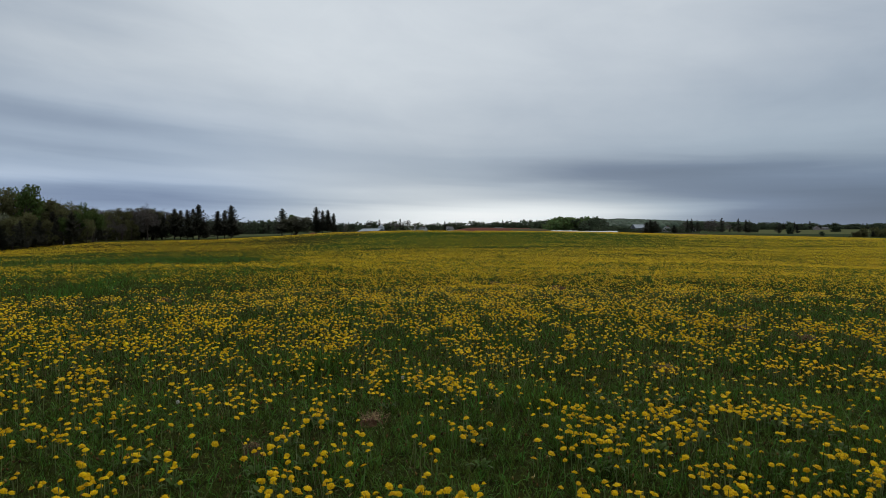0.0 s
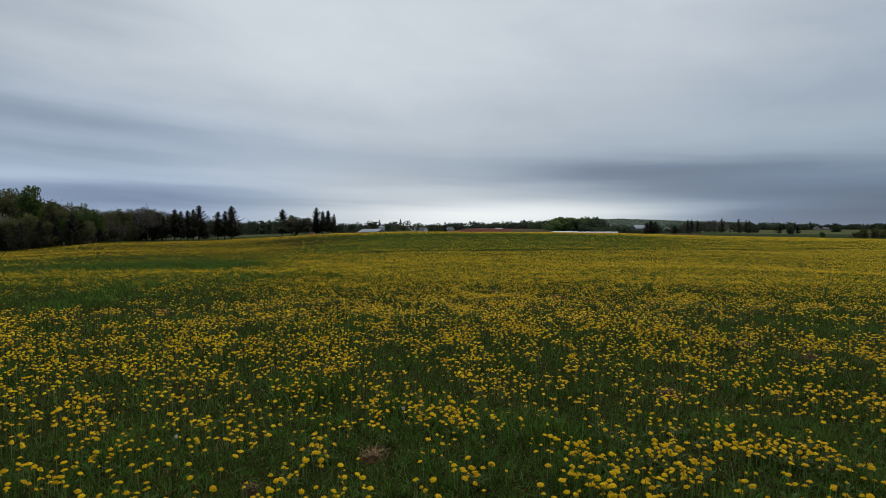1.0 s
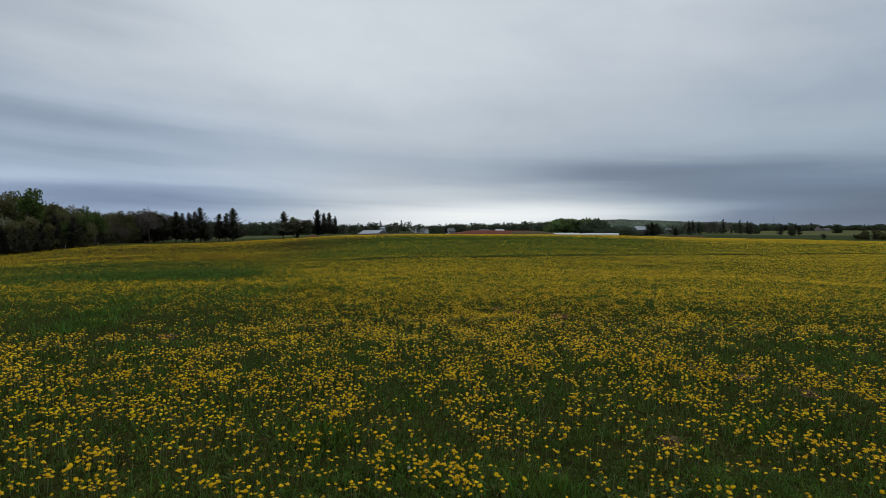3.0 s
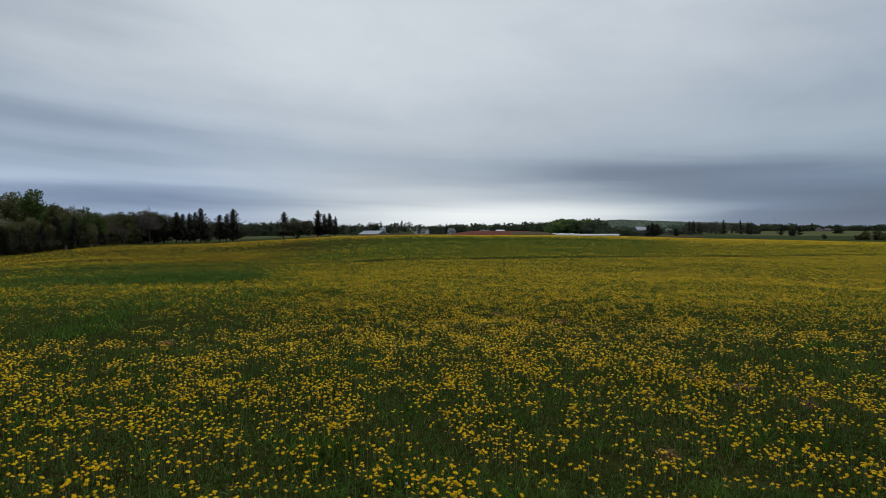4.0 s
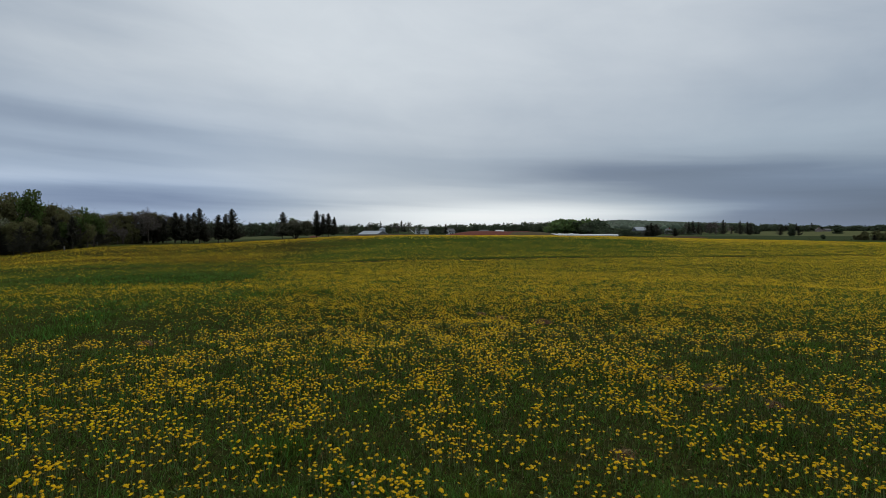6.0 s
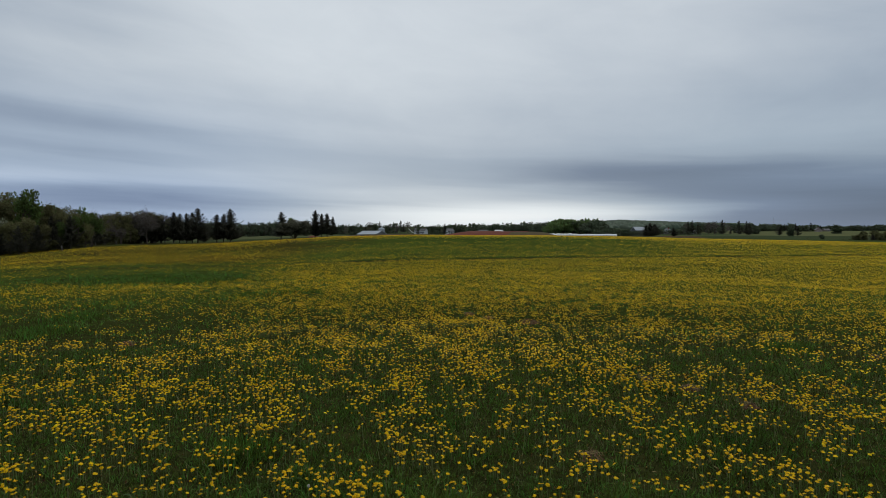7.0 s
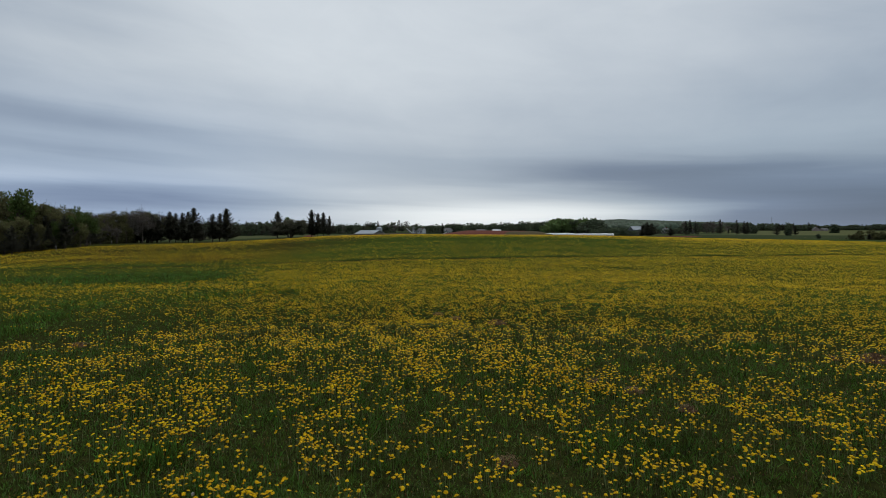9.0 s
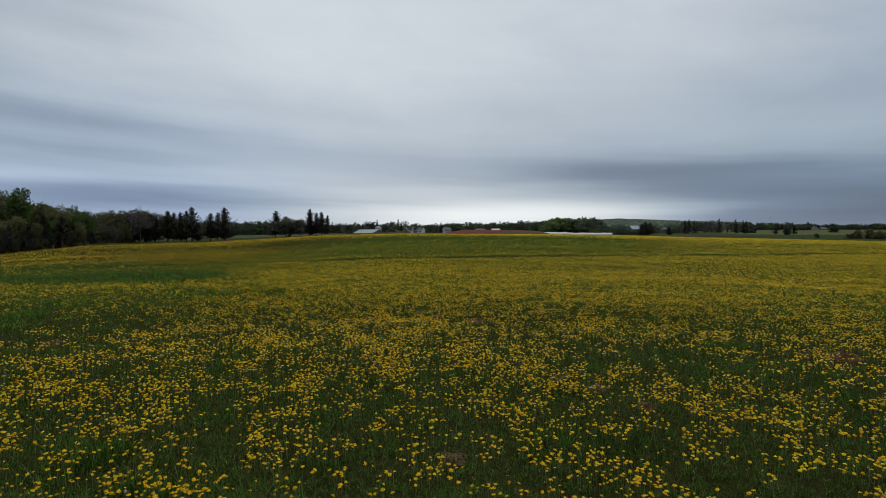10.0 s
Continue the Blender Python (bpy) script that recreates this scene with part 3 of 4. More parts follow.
for kind, col, depth, top, wide in (
        ("budding", 205, 180, 376, 0.8), ("budding", 222, 185, 374, 0.8), ("bare", 240, 190, 375, 0.8), ("bare", 262, 192, 369, 0.75),
        ("bare", 282, 195, 377, 0.8), ("bare", 300, 195, 380, 0.8), ("bare", 205, 172, 398, 1.0), ("bare", 196, 190, 380, 0.8),
        ("budding", 240, 178, 396, 0.9), ("bare", 222, 172, 404, 1.0), ("budding", -60, 130, 335, 0.8), ("leafy", -95, 130, 330, 0.8),
        ("spruce", 8, 120, 405, 1.1), ("spruce", 45, 121, 402, 1.2), ("spruce", 78, 126, 400, 1.2), ("spruce", 106, 132, 402, 1.0)):
    tree_to(kind, col, depth * (0.93 if col < 180 else 0.98), top, wide)
# the trees behind, which close the skyline
for k in range(17):
    col = 70 + 15 * k + tree_rng.uniform(-4, 4)
    top = float(np.interp(col, (70, 120, 190, 250, 320), (362, 368, 380, 374, 382))) + tree_rng.uniform(-3, 4)
    tree_to(("budding", "leafy" if col < 180 else "bare", "budding", "bare")[k % 4], col, tree_rng.uniform(178, 205) if col > 180 else tree_rng.uniform(150, 170), top, 1.0)
# undergrowth along its edge
for k in range(26):
    col = -30 + k * 11 + tree_rng.uniform(-4, 4)
    depth = float(np.interp(col, (-30, 130, 190, 260), (112, 124, 164, 181))) + tree_rng.uniform(0, 7)
    if k % 5 in (0, 2, 3) and col < 175:
        tree("spruce", col, depth, tree_rng.uniform(4.5, 8.5), tree_rng.uniform(1.0, 1.5))
    else:
        tree("bush", col, depth, tree_rng.uniform(2.6, 5.0), tree_rng.uniform(0.8, 1.2))
# spruces along the far edge of the meadow
for col, depth, top, wide in (
        (258, 182, 386, 1.2), (264, 184, 378, 1.0), (274, 186, 379, 1.1), (284, 182, 383, 1.1), (293, 185, 388, 1.1),
        (314, 183, 377, 0.95), (325, 185, 380, 0.9), (337, 182, 379, 0.95), (347, 186, 377, 0.9), (357, 182, 370, 1.0), (366, 186, 396, 1.0),
        (390, 180, 381, 1.05), (402, 183, 380, 0.9), (414, 180, 371, 1.15),
        (503, 196, 376, 1.1), (563, 195, 373, 1.0), (574, 197, 379, 0.9), (584, 194, 378, 1.0), (594, 198, 384, 0.8)):
    tree_to("spruce", col, depth, top, wide * 1.25)
tree_to("round", 526, 192, 389, 1.6, 1)
tree_to("leafy", 519, 215, 384, 0.8, 2)


def tree_line(cols, depth, top, kinds, step, jitter=4.0, wide=1.0):
    """A row of trees between two columns."""
    col = cols[0]
    while col < cols[1]:
        d = depth * tree_rng.uniform(0.94, 1.06)
        t = (col - cols[0]) / (cols[1] - cols[0])
        head = top[0] + (top[1] - top[0]) * t + tree_rng.uniform(-jitter, jitter)
        tree_to(tree_rng.choice(kinds), col, d, head, wide * tree_rng.uniform(0.85, 1.3))
        col += step * tree_rng.uniform(0.6, 1.4)


MIXED = ("far_leafy", "far_leafy", "far_spruce", "far_bare")
GREEN = ("far_leafy", "far_leafy", "far_leafy", "far_spruce")
tree_line((372, 500), 430, (395, 394), GREEN, 6, 2.5)
tree_line((596, 640), 520, (398, 397), MIXED, 6, 3)
tree_line((636, 730), 620, (396, 394), MIXED, 6, 4)
tree_line((730, 800), 600, (400, 396), MIXED, 7, 4)
tree_line((800, 880), 560, (398, 396), GREEN, 7, 3)
tree_line((872, 990), 470, (396, 391), GREEN, 7, 3)
tree_line((980, 1062), 430, (389, 387), ("far_fresh", "far_fresh", "far_leafy"), 6, 3.5)
tree_line((992, 1050), 445, (386, 385), ("far_fresh",), 7, 2)
tree_line((1058, 1135), 420, (399, 402), GREEN, 6, 3)
tree_line((1145, 1215), 560, (405, 402), GREEN, 8, 2)
tree_line((1060, 1150), 330, (405, 409), ("far_leafy",), 7, 2)
tree_line((1195, 1340), 580, (405, 404), GREEN, 8, 2)
tree_line((1165, 1250), 505, (409, 409), ("far_leafy", "far_bare"), 9, 1.5)
tree_line((1212, 1300), 640, (396, 394), MIXED, 6, 5)
tree_line((1300, 1450), 800, (396, 394), GREEN, 3.6, 2.5, 1.2)
tree_line((1440, 1600), 860, (398, 395), GREEN, 3.6, 2.0, 1.2)
tree_line((1330, 1345), 560, (400, 398), GREEN, 6, 2)
for kind, col, depth, top, wide in (
        ("spruce", 1148, 235, 397, 1.9), ("spruce", 1155, 232, 393, 1.8), ("spruce", 1163, 236, 395, 1.9), ("spruce", 1197, 236, 402, 1.8),
        ("far_spruce", 1221, 500, 390, 1.1), ("far_spruce", 1228, 505, 389, 1.1), ("far_spruce", 1238, 500, 391, 0.9),
        ("far_bare", 1258, 520, 390, 1.2), ("far_bare", 1268, 520, 388, 1.2), ("far_spruce", 1282, 500, 387, 0.9), ("far_spruce", 1312, 450, 388, 0.9),
        ("far_spruce", 1325, 450, 390, 1.0), ("far_spruce", 1331, 455, 391, 0.9), ("far_spruce", 1384, 400, 399, 1.4), ("lone", 1404, 390, 399, 0.75),
        ("far_spruce", 1417, 385, 398, 1.3)):
    tree_to(kind, col, depth, top, wide)
for kind, col, depth, top, wide in (
        ("lone", 1486, 600, 394, 1.2), ("lone", 1095, 300, 402, 1.2), ("lone", 1110, 310, 404, 1.2),
        ("lone", 1462, 225, 412, 1.0), ("bush", 1437, 225, 419, 1.2), ("bush", 1448, 226, 421, 1.2), ("bush", 1535, 212, 405, 1.0),
        ("bush", 1525, 210, 412, 1.2), ("spruce", 1553, 210, 412, 1.4), ("bush", 1560, 214, 403, 1.0), ("bush", 1575, 210, 406, 1.1),
        ("bush", 1500, 216, 420, 1.2), ("bush", 1512, 214, 420, 1.3), ("far_spruce", 790, 330, 396, 1.2), ("far_leafy", 843, 330, 394, 1.1)):
    tree_to(kind, col, depth, top, wide)


def far_wood():
    """The wooded ridge on the horizon, crown after crown."""
    gen = np.random.default_rng(31)
    n = 4200
    col, depth = gen.uniform(1040, 1335, n), gen.uniform(900, 2500, n)
    keep = (depth > 1600) | (col < 1215)
    keep &= ~((col > 1285) & (depth < 2150))
    col, depth = col[keep], depth[keep]
    n = len(col)
    x, y = U(col) * depth, depth
    pos = np.column_stack((x, y, land(x, y) - 2.0))
    ring = [(0.5 * math.cos(a), 0.5 * math.sin(a)) for a in np.arange(5) * 2 * math.pi / 5]
    shape = [(cx * 0.9, cy * 0.9, 0.0) for cx, cy in ring] + [(cx * 1.05 + 0.08 * (k % 2), cy, 0.45 + 0.12 * (k % 3)) for k, (cx, cy) in enumerate(ring)] + [(0.06, -0.04, 1.0)]
    faces = [(k, (k + 1) % 5, 5 + k) for k in range(5)] + [((k + 1) % 5, 5 + (k + 1) % 5, 5 + k) for k in range(5)] + [(5 + k, 5 + (k + 1) % 5, 10) for k in range(5)]
    m = frames(pos, gen.random(n) * 6.28, gen.normal(0, 0.1, n), gen.normal(0, 0.1, n), gen.uniform(9, 18, n), gen.uniform(9, 15, n))
    tagged(new("far_woodland", mesh_of("far_woodland", *repeat(shape, faces, m), RIDGE)), "dark green woodland covering a distant ridge", "woodland", kind="stuff")


far_wood()


# ---- farm buildings and other things beyond the brow ----
def box_bm(sx, sy, sz, bevel=0.0):
    bm = bmesh.new()
    bmesh.ops.create_cube(bm, size=1.0, matrix=Matrix.Translation((0, 0, sz / 2)) @ Matrix.Diagonal((sx, sy, sz, 1)))
    if bevel:
        bmesh.ops.bevel(bm, geom=bm.edges[:], offset=bevel, segments=1, affect="EDGES")
    return bm


def gable_bm(sx, sy, wall, ridge):
    """Walls with two gable ends, the ridge along x."""
    bm = bmesh.new()
    a, b = sx / 2, sy / 2
    v = [bm.verts.new(p) for p in ((-a, -b, 0), (a, -b, 0), (a, b, 0), (-a, b, 0), (-a, -b, wall), (a, -b, wall), (a, b, wall), (-a, b, wall), (-a, 0, ridge), (a, 0, ridge))]
    for f in ((0, 1, 5, 4), (2, 3, 7, 6), (1, 2, 6, 9, 5), (3, 0, 4, 8, 7), (3, 2, 1, 0), (4, 5, 9, 8), (6, 7, 8, 9)):
        bm.faces.new([v[i] for i in f])
    return bm


def slab_bm(sx, half, wall, ridge, side, over=0.5, thick=0.25):
    """One slope of a roof, with an overhang."""
    bm = bmesh.new()
    slope = (ridge - wall) / half
    y1, z1 = side * (half + over), wall - over * slope
    a = sx / 2 + over
    pts = [(-a, 0, ridge + 0.02), (a, 0, ridge + 0.02), (a, y1, z1 + 0.02), (-a, y1, z1 + 0.02)]
    low = [bm.verts.new(p) for p in pts]
    top = [bm.verts.new((p[0], p[1], p[2] + thick)) for p in pts]
    bm.faces.new(low)
    bm.faces.new(top[::-1])
    for i in range(4):
        bm.faces.new((low[i], top[i], top[(i + 1) % 4], low[(i + 1) % 4]))
    bmesh.ops.recalc_face_normals(bm, faces=bm.faces)
    return bm


def building(name, label, col, depth, turn, sx, sy, wall, ridge, wall_mat, roof_mat, windows=0, chimney=False, lift=0.0):
    ob = tagged(new(name), label, "house" if name == "farmhouse" else "barn")
    p = at_bearing(U(col), depth)
    ob.matrix_basis = pose(p.x, p.y, p.z - 0.1 + lift, 0, 0, turn)
    part("wall", bm_mesh("wall", gable_bm(sx, sy, wall, ridge), wall_mat), ob)
    roofs = [part("roof", bm_mesh("roof", slab_bm(sx, sy / 2, wall, ridge, side), roof_mat), ob) for side in (-1, 1)]
    for k in range(windows):
        w = part("window", bm_mesh("window", box_bm(1.1, 0.12, 1.3), WALLP), ob, pose(-sx / 2 + (k + 0.7) * sx / (windows + 0.4), -sy / 2 - 0.03, 1.0))
        part("pane", bm_mesh("pane", box_bm(0.9, 0.06, 1.1), GLASS), w, pose(0, -0.06, 0.1))
    d = part("door", bm_mesh("door", box_bm(1.0 if windows else 3.2, 0.12, 2.1 if windows else 2.8), BARNWALL), ob, pose(sx * 0.1, -sy / 2 - 0.03, 0))
    if chimney:
        part("chimney", bm_mesh("chimney", box_bm(0.8, 0.8, 1.6, 0.05), SOIL), roofs[0], pose(sx * 0.2, -sy * 0.12, ridge - 0.5))
    return ob


building("barn", "long low barn with a pale metal roof", 662, 400, -35, 17, 12, 2.6, 4.9, BARNWALL, METAL, lift=-2.0)
building("barn", "grey metal roofed shed behind the fields", 1134, 345, 12, 6.8, 5, tall(foot(1134, 345) - 406, 345), tall(foot(1134, 345) - 401, 345), BARNWALL, METAL)
building("barn", "small pale farm building among trees", 374, 420, 10, 6, 6, 2.6, 4.0, WALLP, METAL)
for label, col, depth, turn, sx, sy, eaves, top in (
        ("white farmhouse with a grey shingled roof", 742, 575, 12, 6.5, 6, 408.5, 404), ("white farmhouse beside the trees", 752, 560, -35, 6, 6, 408.5, 405),
        ("low white cottage behind the red soil", 798, 480, 35, 6, 5, 409.5, 405), ("white gabled farmhouse near a green field", 1184, 585, 40, 6, 6, 407, 403),
        ("white farmhouse under tall conifers", 1229, 570, -10, 6, 5, 407.5, 405), ("pale pink gabled farmhouse on the plain", 1452, 760, 70, 8, 7, 404.5, 401),
        ("brown roofed bungalow among distant trees", 1466, 780, 5, 8, 7, 405, 402.5), ("white roofed bungalow behind red soil", 885, 430, 5, 5.4, 5, 409.5, 407),
        ("brown roofed bungalow beyond the brow", 857, 440, 5, 6, 5, 409, 407)):
    base = foot(col, depth)
    building("farmhouse", label, col, depth, turn, sx, sy, tall(base - eaves, depth), tall(base - top, depth), WALLP if "white" in label else OLDWALL,
             WALLP if "white roofed" in label else SHINGLE, 3, "farm" in label)


def grain_auger(col, depth, turn):
    """A long loading tube that leans up from a wheeled frame."""
    ob = tagged(new("grain_auger"), "pale grain auger leaning up on two wheels", "auger")
    p = at_bearing(U(col), depth)
    ob.matrix_basis = pose(p.x, p.y, p.z, 0, 0, turn)
    part("tube", mesh_of("tube", *gather([limb([(-3.2, 0, 0.4), (3.2, 0, 5.2)], [0.22, 0.20], 8)]), WALLP), ob)
    part("spout", mesh_of("spout", *gather([limb([(3.2, 0, 5.2), (3.5, 0, 4.7)], [0.20, 0.16], 8)]), WALLP), ob)
    part("hopper", bm_mesh("hopper", box_bm(0.9, 0.9, 0.6, 0.1), METAL), ob, pose(-3.2, 0, 0))
    for side in (-1, 1):
        part("leg", mesh_of("leg", *gather([limb([(0, side * 0.9, 0.4), (1.2, 0, 3.6)], [0.06, 0.05], 6)]), METAL), ob)
        wheel = part("wheel", mesh_of("wheel", *gather([limb([(0, side * 0.85, 0.4), (0, side * 0.98, 0.4)], [0.4, 0.4], 14)]), BARK), ob)
        part("hub", mesh_of("hub", *gather([limb([(0, side * 0.80, 0.4), (0, side * 1.02, 0.4)], [0.12, 0.12], 8)]), METAL), wheel)


grain_auger(731, 480, 160)


def silo(col, depth):
    ob = tagged(new("grain_silo"), "squat grey metal grain silo beside barn", "silo")
    p = at_bearing(U(col), depth)
    ob.matrix_basis = pose(p.x, p.y, p.z)
    bm = bmesh.new()
    bmesh.ops.create_cone(bm, cap_ends=True, segments=20, radius1=2.2, radius2=2.2, depth=4.6, matrix=Matrix.Translation((0, 0, 2.3)))
    part("tank", bm_mesh("tank", bm, METAL), ob)
    bm = bmesh.new()
    bmesh.ops.create_cone(bm, cap_ends=True, segments=20, radius1=2.4, radius2=0.3, depth=1.1, matrix=Matrix.Translation((0, 0, 5.15)))
    part("lid", bm_mesh("lid", bm, METAL), ob)


silo(678, 415)


def bale_mesh(seed):
    """A round bale on its side, sagging, wrapped in film."""
    gen = np.random.default_rng(seed)
    verts, faces = [], []
    sides = 14
    for k, (x, r) in enumerate(((-0.62, 0.0), (-0.62, 0.46), (-0.55, 0.62), (0, 0.66), (0.55, 0.62), (0.62, 0.46), (0.62, 0.0))):
        for s in range(sides):
            t = 2 * math.pi * s / sides
            w = 1 + gen.normal(0, 0.025)
            verts.append((x, r * math.cos(t) * w, max(0.0, 0.62 + r * math.sin(t) * w)))
        if k:
            a = (k - 1) * sides
            faces += [(a + s, a + (s + 1) % sides, a + sides + (s + 1) % sides, a + sides + s) for s in range(sides)]
    return mesh_of("bale", verts, faces, WHITE, True)


bales = [bale_mesh(k) for k in range(3)]


def bale_row(c0, c1, d0, d1):
    p, q = at_bearing(U(c0), d0), at_bearing(U(c1), d1)
    count = int((q - p).length / 1.27)
    turn = math.degrees(math.atan2(q.y - p.y, q.x - p.x))
    for k in range(count):
        s = p.lerp(q, (k + 0.5) / count)
        ob = new("silage_bale", bales[k % 3])
        tagged(ob, "round silage bale wrapped in white plastic film", "bale", "row of white bales")
        size = tree_rng.uniform(0.66, 0.86)
        ob.matrix_basis = pose(s.x, s.y, float(land(s.x, s.y)) - 0.03, 0, 0, turn + tree_rng.uniform(-3, 3)) @ Matrix.Diagonal((1, size, size, 1))


bale_row(958, 1096, 216, 226)
bale_row(966, 1035, 222, 228)


def soil_bank(col0, col1, depth, high, label, mat, seed):
    """A long low bank of earth with a crumbled top."""
    p, q = at_bearing(U(col0), depth), at_bearing(U(col1), depth)
    long, nx, ny = (q - p).length, 90, 14
    verts, faces = [], []
    for i in range(nx + 1):
        for j in range(ny + 1):
            t, s = i / nx, j / ny
            x, y = p.x + (q.x - p.x) * t, p.y + (s - 0.5) * high * 14
            rise = high * math.sin(math.pi * s) ** 1.3 * min(1, 4.0 * t, 4.0 * (1 - t)) ** 0.8
            rough = 0.10 * high * float(smooth_noise(np.array(x * 0.9 + seed), np.array(y * 0.9))) * math.sin(math.pi * s)
            verts.append((x, y, float(land(x, y)) - 0.08 + rise + rough))
            if i and j:
                a = (i - 1) * (ny + 1) + j - 1
                faces.append((a, a + ny + 1, a + ny + 2, a + 1))
    tagged(new("soil_bank", mesh_of("soil_bank", verts, faces, mat, True)), label, "earth bank")


soil_bank(786, 985, 205, 1.62, "long low bank of bare red soil", SOIL, 3)
soil_bank(880, 990, 203, 1.42, "low bank of soil overgrown with dull grass", DULLGRASS, 4)
soil_bank(550, 566, 222, 0.6, "small heap of red soil by spruces", SOIL, 5)
soil_bank(600, 792, 205, 0.62, "low ridge of dull brown worked soil", DULLGRASS, 6)
soil_bank(1165, 1260, 240, 0.35, "strip of worked red soil", SOIL, 8)


def mast(col, depth, top):
    ob = tagged(new("radio_mast"), "thin grey radio mast on the horizon", "mast")
    p = at_bearing(U(col), depth)
    ob.matrix_basis = pose(p.x, p.y, p.z)
    h = tall(foot(col, depth) - top, depth)
    part("pole", mesh_of("pole", *gather([limb([(0, 0, 0), (0, 0, h)], [0.20, 0.10])]), POST), ob)
    part("arm", mesh_of("arm", *gather([limb([(-1.2, 0, h * 0.9), (1.2, 0, h * 0.9)], [0.08, 0.08])]), POST), ob)


mast(1372, 1100, 383)


# ---- clods of turned soil in the meadow ----
def soil_mound(x, y, size, seed):
    """A torn-up clod of soil with dead stalks on it."""
    gen = np.random.default_rng(seed)
    ob = tagged(new("soil_mound"), "crumbly clod of reddish soil with dead stalks", "soil mound", "soil mounds in the meadow")
    ob.matrix_basis = pose(x, y, float(land(x, y)))
    verts, faces, rings, sides = [(0, 0, 0.36 * size)], [], 9, 28
    for i in range(1, rings + 1):
        r = i / rings
        for s in range(sides):
            t = 2 * math.pi * s / sides
            edge = size * (0.8 + 0.35 * float(smooth_noise(np.array(3 * math.cos(t) + seed * 3.1), np.array(3 * math.sin(t)))))
            lump = gen.uniform(0.35, 1.45)
            verts.append((edge * r * math.cos(t), edge * r * math.sin(t) * 0.9, size * 0.36 * (1 - r ** 1.6) * lump - (0.05 if i == rings else 0)))
            a, b = (i - 1) * sides + s + 1, (i - 1) * sides + (s + 1) % sides + 1
            if i == 1:
                faces.append((0, a, b))
            else:
                faces.append((a - sides, a, b, b - sides))
    mesh = bpy.data.meshes.new("earth")
    mesh.from_pydata(verts, [], faces)
    mesh.materials.append(CLOD)
    part("earth", mesh, ob)
    n = int(420 * size / 0.2)
    pos = np.column_stack((gen.normal(0, size * 0.5, n), gen.normal(0, size * 0.5, n), np.zeros(n)))
    pos[:, 2] = np.maximum(0.03, size * 0.34 * (1 - np.clip(np.hypot(pos[:, 0], pos[:, 1]) / size, 0, 1) ** 1.6)) + 0.02
    m = frames(pos, gen.random(n) * 6.28, gen.normal(0, 0.5, n), gen.normal(0, 0.5, n), gen.uniform(0.02, 0.07, n), np.ones(n) * 0.05)
    part("dead_stalks", mesh_of("dead_stalks", *repeat(((-0.5, -0.02, 0), (0.5, -0.015, 0.15), (0.5, 0.02, 0.15), (-0.5, 0.02, 0)), ((0, 1, 2, 3),), m), STRAW), ob, label="dry brown stalks")["kind"] = "stuff"


MOUNDS = ((-5.30, 11.0, 0.24), (3.02, 14.25, 0.34), (2.20, 5.40, 0.17), (4.60, 7.0, 0.17), (4.26, 7.90, 0.20), (9.1, 9.83, 0.42),
          (3.83, 8.36, 0.14), (1.58, 15.66, 0.22), (2.04, 14.88, 0.2), (-0.44, 3.83, 0.13), (-1.09, 3.33, 0.09), (8.5, 9.95, 0.14))
for k, (x, y, size) in enumerate(MOUNDS):
    soil_mound(x, y, size * 0.75, 50 + k)


# ---- the meadow ----
STANDS = ((-2.31, 4.05, 0.44, 0.2, 0.6), (-2.21, 3.57, 0.32, 0.34, 0.6), (-1.64, 3.09, 0.36, 0.25, 0.6), (-1.25, 2.89, 0.17, 0.19, 0.4), (-1.63, 2.62, 0.18, 0.12, 0.4),
          (-0.59, 2.78, 0.14, 0.28, 0.25), (0.94, 3.52, 0.14, 0.44, 0.6), (1.47, 3.69, 0.19, 0.37, 0.5), (1.27, 3.17, 0.19, 0.22, 0.4), (1.45, 2.78, 0.22, 0.24, 0.35),
          (1.73, 2.65, 0.22, 0.19, 0.45), (2.48, 3.58, 0.15, 0.34, 0.4), (3.85, 6.42, 0.52, 0.44, 0.5))
WIDE_STANDS = ((0.51, 5.22, 0.42, 0.99, 0.3), (1.76, 4.79, 0.39, 0.51, 0.3), (3.5, 8.0, 0.57, 0.6, 0.5), (2.95, 9.29, 0.47, 0.92, 0.35), (-3.69, 7.38, 0.58, 1.48, 0.25),
               (-3.39, 6.21, 0.68, 0.92, 0.25), (-2.43, 7.87, 0.47, 0.98, 0.3), (3.01, 8.81, 0.89, 0.81, 0.45), (2.53, 6.67, 0.41, 0.58, 0.35), (5.27, 6.8, 0.35, 0.36, 0.3),
               (5.44, 6.07, 0.36, 0.74, 0.4), (3.88, 4.96, 0.34, 0.24, 0.3), (7.68, 7.42, 0.3, 0.55, 0.3),
               (-2.49, 3.6, 0.40, 0.5, 0.5), (-1.05, 5.7, 0.85, 1.1, 0.25), (0.45, 6.2, 0.62, 1.1, 0.25), (-0.65, 7.7, 0.78, 1.3, 0.2), (-31, 60, 24, 18, 0.62))
